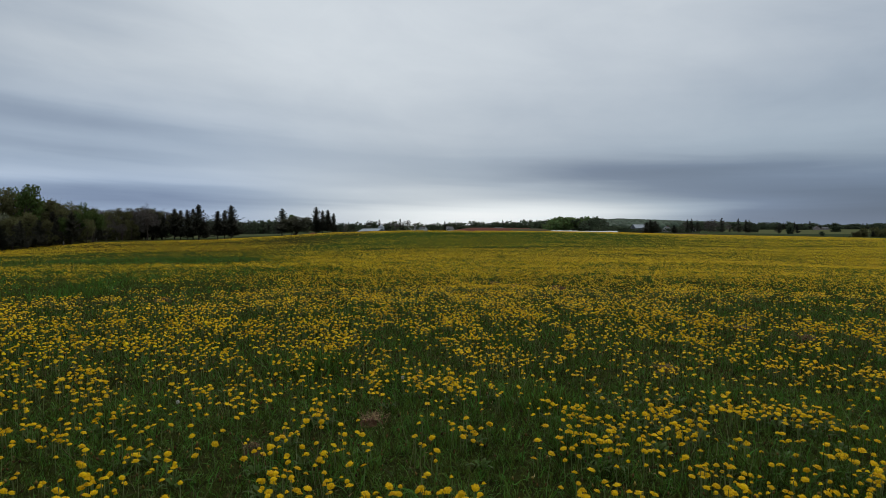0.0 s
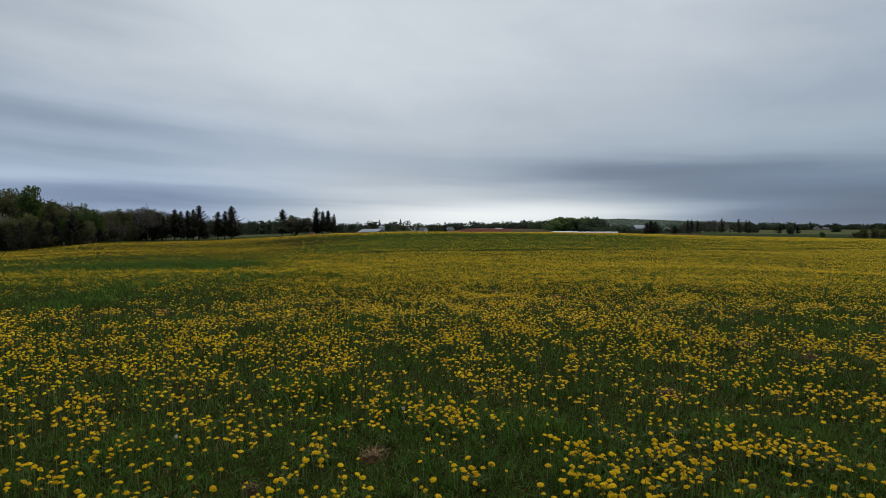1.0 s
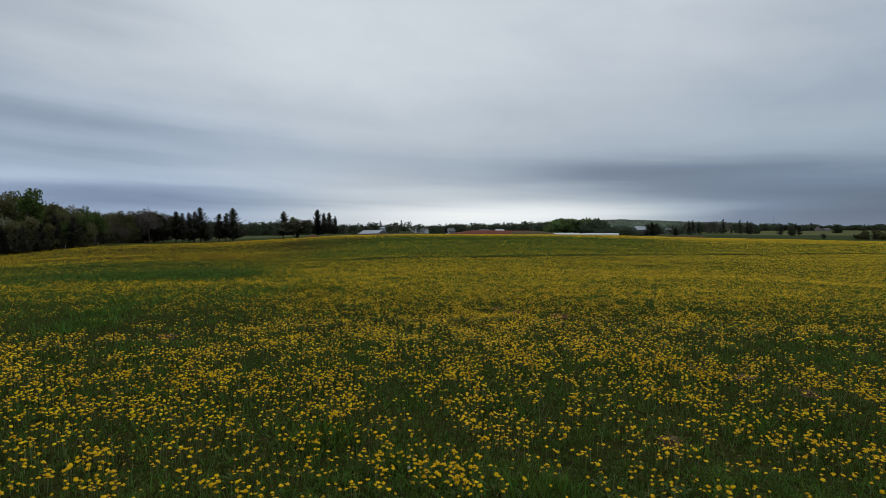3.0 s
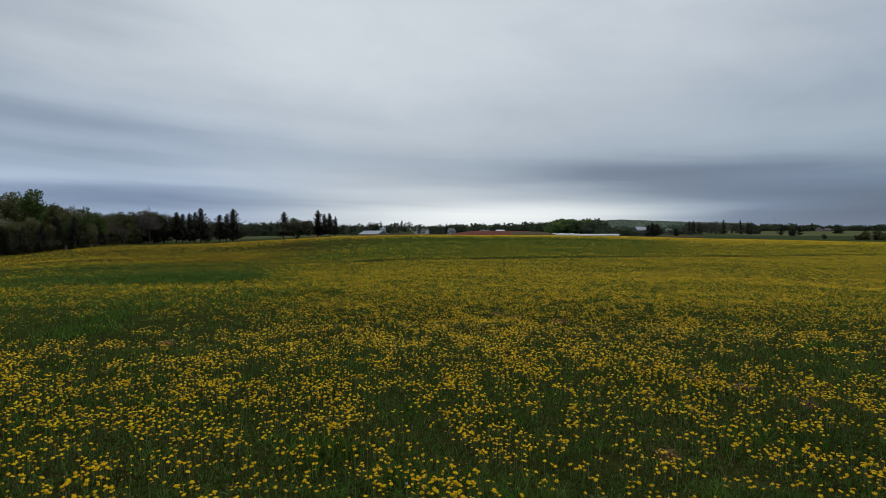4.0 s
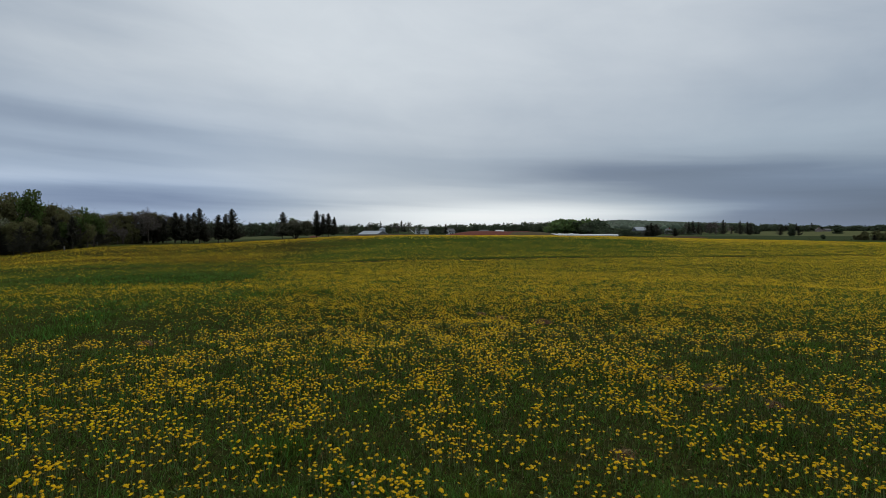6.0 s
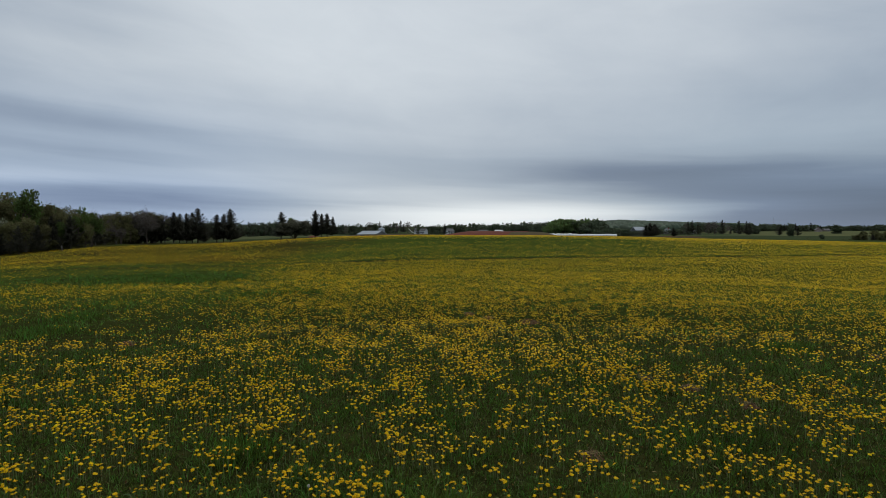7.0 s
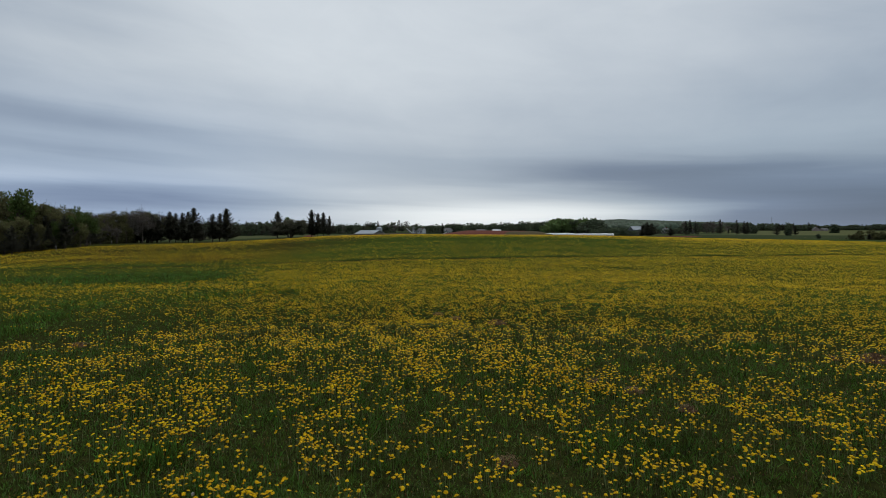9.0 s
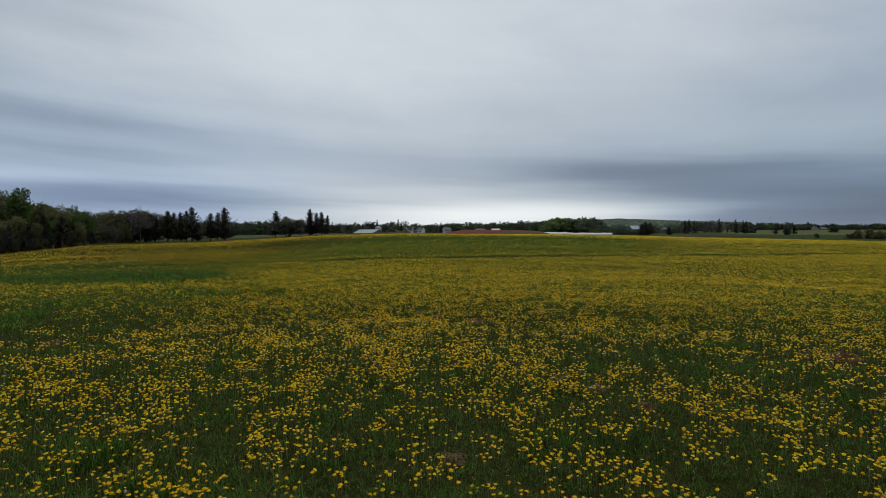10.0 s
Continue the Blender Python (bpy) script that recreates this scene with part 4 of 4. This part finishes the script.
GAPS = ((-1.13, 3.52, 0.28, 0.68, -0.6), (-0.26, 3.57, 0.32, 0.46, -0.6), (-0.96, 2.59, 0.15, 0.18, -0.4), (0.46, 3.57, 0.29, 0.7, -0.45), (0.8, 4.24, 0.26, 0.24, -0.5),
        (0.35, 2.71, 0.3, 0.26, -0.7), (2.01, 3.17, 0.16, 0.27, -0.4), (-0.73, 4.24, 0.34, 0.32, -0.3), (0.85, 2.65, 0.11, 0.19, -0.5), (-1.15, 5.43, 0.27, 0.31, -0.6), (-0.27, 2.66, 0.24, 0.22, -0.6))
WIDE_GAPS = ((5.4, 9.96, 1.52, 1.86, -0.30), (6.29, 9.04, 1.11, 1.76, -0.25), (1.13, 6.33, 0.58, 0.85, -0.3), (-5.55, 8.54, 0.59, 1.55, -0.3), (-4.5, 10.39, 0.62, 1.41, -0.3),
             (4.38, 5.77, 0.53, 0.71, -0.4), (-7.81, 12.34, 0.73, 1.59, -0.5), (-6.38, 20.03, 0.99, 1.65, -0.4), (-13.2, 28.73, 3.6, 3.2, -1.6), (-17.54, 24.83, 3.2, 3.86, -0.5),
             (6.04, 5.57, 0.55, 0.62, -0.3), (4.63, 6.46, 0.38, 0.52, -0.35))


def track(x, y):
    """Metres beyond the old wheel track that crosses the meadow."""
    return (y - 42 - 0.36 * (x + 11.6)) / 1.063


def cover(x, y):
    """How thickly the dandelions stand, 0 to 1."""
    u, d = bearing_depth(x, y)
    far = ease(d, 13, 30)
    big = 0.45 + 0.15 * ease(d, 4.2, 6.0) + 0.34 * ease(d, 13, 22) - 0.40 * ease(d, 7, 15) * (1 - ease(u, -0.5, 0.0))
    big = big + 0.30 * (smooth_noise(x * 0.13 + 7, y * 0.16 + 3) - 0.5) + 0.22 * (smooth_noise(x * 0.55, y * 0.6 + 17) - 0.5)
    for cx, cy, rx, ry, amount in STANDS + WIDE_STANDS + GAPS + WIDE_GAPS:
        big = big + 0.8 * amount * np.exp(-((x - cx) / rx) ** 2 - ((y - cy) / ry) ** 2)
    beyond = track(x, y)
    streak = smooth_noise(beyond * 0.16 + 50, x * 0.012 + 4)
    thin = ease(beyond, 1, 8) * ease(u, -0.34, -0.22) * (1 - ease(u, 0.34, 0.50)) * (1 - ease(d, 98, 128))
    past = ease(beyond, 1, 6)
    big = big - 0.40 * ease(beyond, -16, -11) * (1 - past) * (1 - ease(u, -0.34, -0.20))
    big = big * (1 - past * (0.42 + 0.30 * (1 - streak)) * (1 - 0.6 * ease(d, 98, 128))) * (1 - thin * (0.58 + 0.34 * (1 - streak))) + 0.16 * far * (streak - 0.5)
    big = big * (1 - 0.97 * np.exp(-((beyond - 0.9) / 1.5) ** 4) * far)
    clump = smooth_noise(x * 1.6 + 31, y * 1.6 + 5) * 0.55 + smooth_noise(x * 3.8 + 3, y * 3.8 + 71) * 0.45
    near = 0.55 + 1.05 * ease(clump, 0.34, 0.72)
    value = big * (near * (1 - far) + (0.92 + 0.6 * (clump - 0.5)) * far) * (1 - 0.36 * ease(d, 30, 60) * (1 - ease(u, -0.25, 0.05)))
    return np.clip(value, 0.015, 1)


def scatter(inner, outer, per_metre, seed, behind=False):
    """Random spots of the meadow between two depths, ahead or all round the rest."""
    gen = np.random.default_rng(seed)
    apex = 2.2
    half = radians(43)
    if behind:
        n = int((math.pi - half) * (outer ** 2 - inner ** 2) * per_metre)
        phi, r = gen.uniform(half, 2 * math.pi - half, n), np.sqrt(gen.uniform(inner ** 2, outer ** 2, n))
        return 0.6 + r * np.sin(phi), r * np.cos(phi) - apex, gen
    a, b = inner + apex, outer + apex
    n = int(half * (b * b - a * a) * per_metre)
    phi = gen.uniform(-half, half, n)
    r = np.sqrt(gen.uniform(a * a, b * b, n))
    x, y = 0.6 + r * np.sin(phi), r * np.cos(phi) - apex
    u, d = bearing_depth(x, y)
    keep = d < brow(u) * 1.04
    return x[keep], y[keep], gen


def clear_of_mounds(x, y, grow=0.9):
    ok = np.ones(len(x), bool)
    for mx, my, size in MOUNDS:
        ok &= np.hypot(x - mx, y - my) > 0.75 * size * grow
    return ok


BLADE3 = (((-0.5, 0, 0), (0.5, 0, 0), (0.36, 0.16, 0.60), (-0.36, 0.16, 0.60), (0, 0.75, 0.92)), ((0, 1, 2), (0, 2, 3), (3, 2, 4)))
BLADE2 = (((-0.5, 0, 0), (0.5, 0, 0), (0.35, 0.14, 0.6), (0, 0.26, 1.0)), ((0, 1, 2), (0, 2, 3)))
BLADE1 = (((-0.5, 0, 0), (0.5, 0, 0), (0, 0.35, 1.0)), ((0, 1, 2),))


def grass(inner, outer, per_metre, seed, width, height, shape, tuft=1, behind=False, mat=GRASS, lean=0.36, label="dense dark green meadow grass"):
    """Blades, singly or in tufts whose outer blades lean away."""
    x, y, gen = scatter(inner, outer, per_metre / tuft, seed, behind)
    thin = clear_of_mounds(x, y, 1.15) & ((np.abs(track(x, y) - 1.5) > 1.1) | (y < 25))
    x, y = x[thin], y[thin]
    lush = (0.50 + 0.45 * smooth_noise(x * 0.8 + 13, y * 0.8 + 2) + 0.75 * ease(smooth_noise(x * 2.3 + 5, y * 2.3 + 40), 0.55, 0.95)) * gen.uniform(0.75, 1.3, len(x))
    x, y, lush = np.repeat(x, tuft), np.repeat(y, tuft), np.repeat(lush, tuft)
    n = len(x)
    ox, oy = gen.normal(0, 1, n), gen.normal(0, 1, n)
    out = 0.34 if tuft > 1 else 0.0
    h = height * gen.uniform(0.5, 1.25, n) * lush
    x, y = x + ox * 0.022, y + oy * 0.022
    m = frames(np.column_stack((x, y, land(x, y) - 0.01)), gen.random(n) * 6.28, ox * out + gen.normal(0, lean, n), oy * out + gen.normal(0, lean, n), np.ones(n), h)
    m[:, :3, 0] *= (width * gen.uniform(0.5, 1.35, n))[:, None]
    m[:, :3, 1] *= h[:, None]
    tagged(new("grass", mesh_of("grass", *repeat(*shape, m), mat)), label, "grass", kind="stuff")


grass(0.2, 5, 2900, 1, 0.0056, 0.115, BLADE3, 13, lean=0.5)
grass(5, 12, 1350, 2, 0.0070, 0.105, BLADE2, 11, lean=0.5)
grass(12, 30, 230, 3, 0.017, 0.080, BLADE1, 5)
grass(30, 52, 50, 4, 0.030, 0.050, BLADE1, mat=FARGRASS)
# the undergrowth of short blades lying every way
grass(0.2, 5, 1500, 8, 0.0072, 0.060, BLADE2, 2, lean=1.5, label="short matted grass close to the soil")
grass(5, 12, 650, 9, 0.0095, 0.060, BLADE1, 2, lean=1.4, label="short matted grass close to the soil")
grass(-2.2, 0.2, 400, 7, 0.012, 0.15, BLADE2, 6)
grass(0, 5, 330, 10, 0.013, 0.12, BLADE2, 6, True)
grass(5, 12, 70, 6, 0.030, 0.15, BLADE2, 4, True)


def tall_grass():
    """Lusher tussocks that stand over the sward."""
    gen = np.random.default_rng(77)
    spots, sizes = [], []
    for cx, cy, rx, ry, count in ((-1.15, 5.43, 0.26, 0.30, 900), (0.8, 4.24, 0.24, 0.24, 800), (-7.81, 12.34, 0.55, 0.8, 1400), (-6.38, 20.03, 1.0, 1.1, 1500),
                                  (-4.6, 21.5, 0.9, 0.8, 1000), (-13.6, 28.73, 4.6, 3.2, 11000), (-9.4, 17.6, 0.8, 0.8, 1200), (-8.6, 14.6, 0.6, 0.7, 1200), (7.3, 10.6, 0.5, 0.5, 900)):
        spots.append(np.column_stack((gen.normal(cx, rx * 0.55, count), gen.normal(cy, ry * 0.55, count))))
        sizes.append(np.full(count, 0.008 + 0.0006 * cy))
    spots, sizes = np.concatenate(spots), np.concatenate(sizes)
    n = len(spots)
    h = gen.uniform(0.10, 0.21, n)
    m = frames(np.column_stack((spots, land(spots[:, 0], spots[:, 1]) - 0.01)), gen.random(n) * 6.28, gen.normal(0, 0.5, n), gen.normal(0, 0.5, n), np.ones(n), h)
    m[:, :3, 0] *= sizes[:, None]
    m[:, :3, 1] *= h[:, None]
    tagged(new("tall_grass", mesh_of("tall_grass", *repeat(*BLADE2, m), GRASS)), "lush dark green grass tussocks in the meadow", "grass", kind="stuff")


tall_grass()


def dome(rings, sides, jag, gen=None):
    """A flower head one unit wide: a ragged dome, hollow below."""
    verts, faces = [(0, 0, 0.38)], []
    for i in range(1, rings + 1):
        t = (i / rings) ** 0.6
        for s in range(sides):
            a = 2 * math.pi * (s + 0.5 * (i % 2)) / sides
            r = 0.5 * t * (1 + (gen.uniform(-jag, jag) if gen else 0))
            verts.append((r * math.cos(a), r * math.sin(a), 0.38 * math.sqrt(max(0.0, 1.02 - t * t)) - 0.02 + (gen.uniform(-0.03, 0.03) if gen else 0)))
            p, q = 1 + (i - 1) * sides + s, 1 + (i - 1) * sides + (s + 1) % sides
            if i == 1:
                faces.append((0, p, q))
            else:
                faces += [(p - sides, p, q), (p - sides, q, q - sides)]
    return verts, faces


def flower_spots(inner, outer, per_metre, seed, heads=1.0, behind=False):
    """Spots of the single heads: plants where the cover allows, each with several heads round it."""
    x, y, gen = scatter(inner, outer, per_metre / heads, seed, behind)
    keep = gen.random(len(x)) < cover(x, y)
    x, y = x[keep], y[keep]
    if heads > 1:
        count = np.minimum(gen.geometric(1 / heads, len(x)), 11)
        x, y = np.repeat(x, count), np.repeat(y, count)
        spread = 0.024 + 0.006 * np.repeat(count, count)
        x, y = x + gen.normal(0, 1, len(x)) * spread, y + gen.normal(0, 1, len(y)) * spread
    keep = clear_of_mounds(x, y)
    return x[keep], y[keep], gen


def flowers(inner, outer, per_metre, seed, size, shape, stems, heads=1.0, behind=False):
    x, y, gen = flower_spots(inner, outer, per_metre, seed, heads, behind)
    n = len(x)
    h = gen.uniform(0.075, 0.16, n) if outer < 20 else gen.uniform(0.055, 0.15, n)
    ground = land(x, y)
    m = frames(np.column_stack((x, y, ground + h)), gen.random(n) * 6.28, gen.normal(0, 0.28, n), gen.normal(0, 0.28, n), size * (0.5 + 0.7 * gen.random(n) ** 0.8), size * gen.uniform(0.75, 1.15, n))
    tagged(new("dandelion_flowers", mesh_of("dandelion_flowers", *repeat(*shape, m), PETAL)), "countless bright yellow dandelion heads in the grass", "dandelions", kind="stuff")
    if stems:
        m = frames(np.column_stack((x, y, ground)), gen.random(n) * 6.28, gen.normal(0, 0.05, n), gen.normal(0, 0.05, n), np.ones(n), h)
        tagged(new("dandelion_stems", mesh_of("dandelion_stems", *repeat(((-0.002, 0, 0), (0.002, 0, 0), (0.002, 0, 1), (-0.002, 0, 1)), ((0, 1, 2, 3),), m), STEM)),
               "thin pale green dandelion stems in the grass", "dandelion stems", kind="stuff")


# a head seen from far off: a low ridged cap
TENT = (((-0.5, 0, 0.32), (0.5, 0, 0.32), (0, -0.5, 0), (0, 0.5, 0)), ((0, 2, 1), (1, 3, 0)))
gen_head = np.random.default_rng(5)
flowers(6, 9.5, 275, 21, 0.0355, dome(2, 5, 0.16, gen_head), True, 3.8)
flowers(9.5, 14, 250, 29, 0.0355, dome(1, 5, 0.16, gen_head), True, 3.8)
flowers(14, 21, 185, 22, 0.036, dome(1, 4, 0.15, gen_head), False, 3.0)
flowers(21, 35, 185, 28, 0.036, TENT, False, 2.4)
flowers(35, 80, 51, 23, 0.053, TENT, False)
flowers(80, 190, 10.5, 24, 0.114, TENT, False)
flowers(0, 5, 230, 30, 0.037, dome(1, 5, 0.15, gen_head), False, 3.4, True)
flowers(5, 12, 70, 25, 0.040, dome(1, 5, 0.15, gen_head), False, 3.0, True)
flowers(-2.2, 0.3, 110, 27, 0.040, dome(1, 5, 0.15, gen_head), False, 3.0)
flowers(12, 100, 0.8, 26, 0.16, dome(1, 4, 0.1, gen_head), False, 1.0, True)


def small_stuff(name, label, category, inner, outer, per_metre, seed, shape, size, low, high, lean, mat):
    """Many alike small things at some height in the grass."""
    x, y, gen = scatter(inner, outer, per_metre, seed)
    n = len(x)
    m = frames(np.column_stack((x, y, land(x, y) + gen.uniform(low, high, n))), gen.random(n) * 6.28, gen.normal(0, lean, n), gen.normal(0, lean, n),
               size[0] * gen.uniform(0.7, 1.3, n), size[1] * gen.uniform(0.6, 1.3, n))
    tagged(new(name, mesh_of(name, *repeat(*shape, m), mat)), label, category, kind="stuff")


BUD_SHAPE = (((0, 0, 0), (0.5, 0, 0.45), (-0.25, 0.43, 0.45), (-0.25, -0.43, 0.45), (0, 0, 1.0)), ((0, 1, 2), (0, 2, 3), (0, 3, 1), (4, 2, 1), (4, 3, 2), (4, 1, 3)))
small_stuff("dandelion_buds", "closed brownish dandelion buds among the grass", "buds", 0.3, 12, 46, 61, BUD_SHAPE, (0.014, 0.024), 0.04, 0.14, 0.3, BUD)
small_stuff("dry_stalks", "pale dry stalks standing in the grass", "stalks", 0.3, 12, 26, 62, BLADE1, (0.004, 0.26), -0.01, 0.0, 0.35, STALK)
small_stuff("dead_leaves", "brown withered leaves lying in the grass", "leaves", 0.3, 10, 45, 64, BLADE1, (0.006, 0.035), 0.004, 0.03, 2.2, STRAW)
small_stuff("broad_leaves", "broad green weed leaves low in the grass", "leaves", 0.3, 10, 55, 63,
            (((-0.06, 0, 0), (0.06, 0, 0), (0.16, 0.1, 0.5), (-0.16, 0.1, 0.5), (0, 0.5, 0.9)), ((0, 1, 2), (0, 2, 3), (3, 2, 4))), (0.034, 0.060), 0.0, 0.02, 0.8, LEAF)


# single dandelions, those that stand nearest
def full_head(seed, rings=((22, 0.20, 0.52, 0.12, 0.05), (20, 0.14, 0.44, 0.22, 0.16), (16, 0.06, 0.32, 0.27, 0.27), (9, 0.0, 0.17, 0.28, 0.34)), cushion=(2, 10)):
    """A full head: rings of narrow ray florets over a low cushion."""
    gen = np.random.default_rng(seed)
    verts, faces = dome(*cushion, 0.06, gen)
    verts = [(x * 0.8, y * 0.8, z * 0.85) for x, y, z in verts]
    for count, inner, outer, low, high in rings:
        for k in range(count):
            a = 2 * math.pi * (k + gen.uniform(-0.3, 0.3)) / count
            r, tip = outer * gen.uniform(0.85, 1.08), high + gen.uniform(-0.04, 0.05)
            fan = 1.9 / count
            base = len(verts)
            verts += [(inner * math.cos(a - 0.16), inner * math.sin(a - 0.16), low), (r * math.cos(a - fan), r * math.sin(a - fan), tip), (r * math.cos(a + fan), r * math.sin(a + fan), tip)]
            faces.append((base, base + 1, base + 2))
    return np.array(verts), faces


def stem_mesh(seed):
    gen = np.random.default_rng(seed)
    b = gen.normal(0, 0.12, 2)
    pieces = limb([(b[0], b[1], 0), (b[0] * 0.2, b[1] * 0.2, 0.5), (0, 0, 1.0)], [0.014, 0.013, 0.012], 4)
    cup = limb([(0, 0, 0.95), (0, 0, 1.0), (0, 0, 1.03)], [0.02, 0.06, 0.07], 6)
    return mesh_of("stem", *gather([pieces, cup]), STEM)


def rosette_mesh(seed):
    gen = np.random.default_rng(seed)
    verts, faces = [], []
    for k in range(6):
        a, long = k * 1.05 + gen.uniform(-0.3, 0.3), gen.uniform(0.06, 0.11)
        c, s = math.cos(a), math.sin(a)
        base = len(verts)
        for i in range(7):
            t = i / 6
            half = 0.010 * (math.sin(math.pi * min(1, t * 0.9 + 0.1)) + 0.1) * (1.25 if i % 2 else 0.6)
            z = 0.015 + 0.045 * math.sin(t * 2.2)
            for side in (-1, 1):
                verts.append((c * long * t - s * half * side, s * long * t + c * half * side, z))
        faces += [(base + 2 * i, base + 2 * i + 1, base + 2 * i + 3, base + 2 * i + 2) for i in range(6)]
    return mesh_of("leaf_rosette", verts, faces, LEAF)


heads, stems, rosettes = [mesh_of("flower_head", full_head(k)[0] * 0.037, full_head(k)[1], PETAL) for k in range(6)], [stem_mesh(k) for k in range(4)], [rosette_mesh(k) for k in range(3)]


def fence_post(col, depth, high):
    """A leaning weathered post with a pointed top."""
    ob = tagged(new("fence_post"), "pale weathered fence post at the wood's edge", "fence post", "fence posts")
    p = at_bearing(U(col), depth)
    ob.matrix_basis = pose(p.x, p.y, p.z - 0.1, 3, -4, 20)
    part("post", mesh_of("post", *gather([limb([(0, 0, 0), (0, 0, high * 0.93), (0, 0, high)], [0.09, 0.08, 0.02], 8)]), POST), ob)
    part("cap_ring", mesh_of("cap_ring", *gather([limb([(0, 0, high * 0.8), (0, 0, high * 0.84)], [0.092, 0.092], 8)]), METAL), ob)


for col, depth in ((121, 120), (178, 150), (196, 158), (214, 164)):
    fence_post(col, depth, 1.15)


def dandelion(x, y, gen):
    """One plant: a rosette, a stem, a flower head."""
    ob = tagged(new("dandelion"), "yellow dandelion in full bloom on a thin stem", "dandelion", "dandelions in the grass")
    ob.matrix_basis = pose(x, y, float(land(x, y)), 0, 0, gen.uniform(0, 360))
    h = gen.uniform(0.075, 0.16)
    stalk = part("stem", stems[gen.integers(4)], ob, Matrix.Diagonal((h * 0.8, h * 0.8, h, 1)))
    size = 0.5 + 0.65 * gen.random() ** 0.8
    part("flower_head", heads[gen.integers(6)], ob, pose(0, 0, h, gen.normal(0, 16), gen.normal(0, 16), gen.uniform(0, 360)) @ Matrix.Diagonal((size, size, size * gen.uniform(0.9, 1.3), 1)))
    if gen.random() < 0.35:
        part("leaf_rosette", rosettes[gen.integers(3)], ob)


x, y, gen = flower_spots(0.3, 6, 285, 20, 3.8)
order = np.argsort(np.where((y > 2.2) & (y < 4.6) & (np.abs(x - 0.3) < 2.6), gen.random(len(x)), 9.0))
for k in order[:300]:
    dandelion(float(x[k]), float(y[k]), gen)
rest = order[300:]
n = len(rest)
x, y = x[rest], y[rest]
h = gen.uniform(0.075, 0.16, n)
m = frames(np.column_stack((x, y, land(x, y) + h)), gen.random(n) * 6.28, gen.normal(0, 0.28, n), gen.normal(0, 0.28, n), 0.036 * (0.5 + 0.7 * gen.random(n) ** 0.8), 0.036 * gen.uniform(0.75, 1.15, n))
for shape, chosen in ((full_head(9), (y > 1.9) & (y < 3.7)), (full_head(12, ((13, 0.16, 0.52, 0.20, 0.06), (9, 0.06, 0.36, 0.30, 0.24)), (1, 7)), y >= 3.7), (dome(1, 6, 0.15, gen_head), y <= 1.9)):
    tagged(new("dandelion_flowers", mesh_of("dandelion_flowers", *repeat(*shape, m[chosen]), PETAL)), "countless bright yellow dandelion heads in the grass", "dandelions", kind="stuff")
m = frames(np.column_stack((x, y, land(x, y))), gen.random(n) * 6.28, gen.normal(0, 0.05, n), gen.normal(0, 0.05, n), np.ones(n), h)
tagged(new("dandelion_stems", mesh_of("dandelion_stems", *repeat(((-0.002, 0, 0), (0.002, 0, 0), (0.002, 0, 1), (-0.002, 0, 1)), ((0, 1, 2, 3),), m), STEM)),
       "thin pale green dandelion stems in the grass", "dandelion stems", kind="stuff")


def seed_head(x, y, h):
    """A dandelion gone to seed."""
    gen = np.random.default_rng(91)
    ob = tagged(new("dandelion"), "white fluffy dandelion gone to seed", "dandelion")
    ob.matrix_basis = pose(x, y, float(land(x, y)))
    part("stem", stems[1], ob, Matrix.Diagonal((h, h, h, 1)))
    way = gen.normal(0, 1, (140, 3))
    way /= np.linalg.norm(way, axis=1)[:, None]
    m = frames(way * 0.014, gen.random(140) * 6.28, way[:, 0] * 2, way[:, 1] * 2, np.full(140, 0.009), np.full(140, 0.01))
    part("seed_globe", mesh_of("seed_globe", *repeat(((-0.5, 0, 0.2), (0.2, -0.5, 0), (0.5, 0.3, 0.2)), ((0, 1, 2),), m), FLUFF), ob, pose(0, 0, h + 0.015) @ Matrix.Diagonal((0.75, 0.75, 0.75, 1)), "white seed fluff")


seed_head(-0.26, 4.33, 0.17)
seed_head(-1.78, 3.9, 0.13)
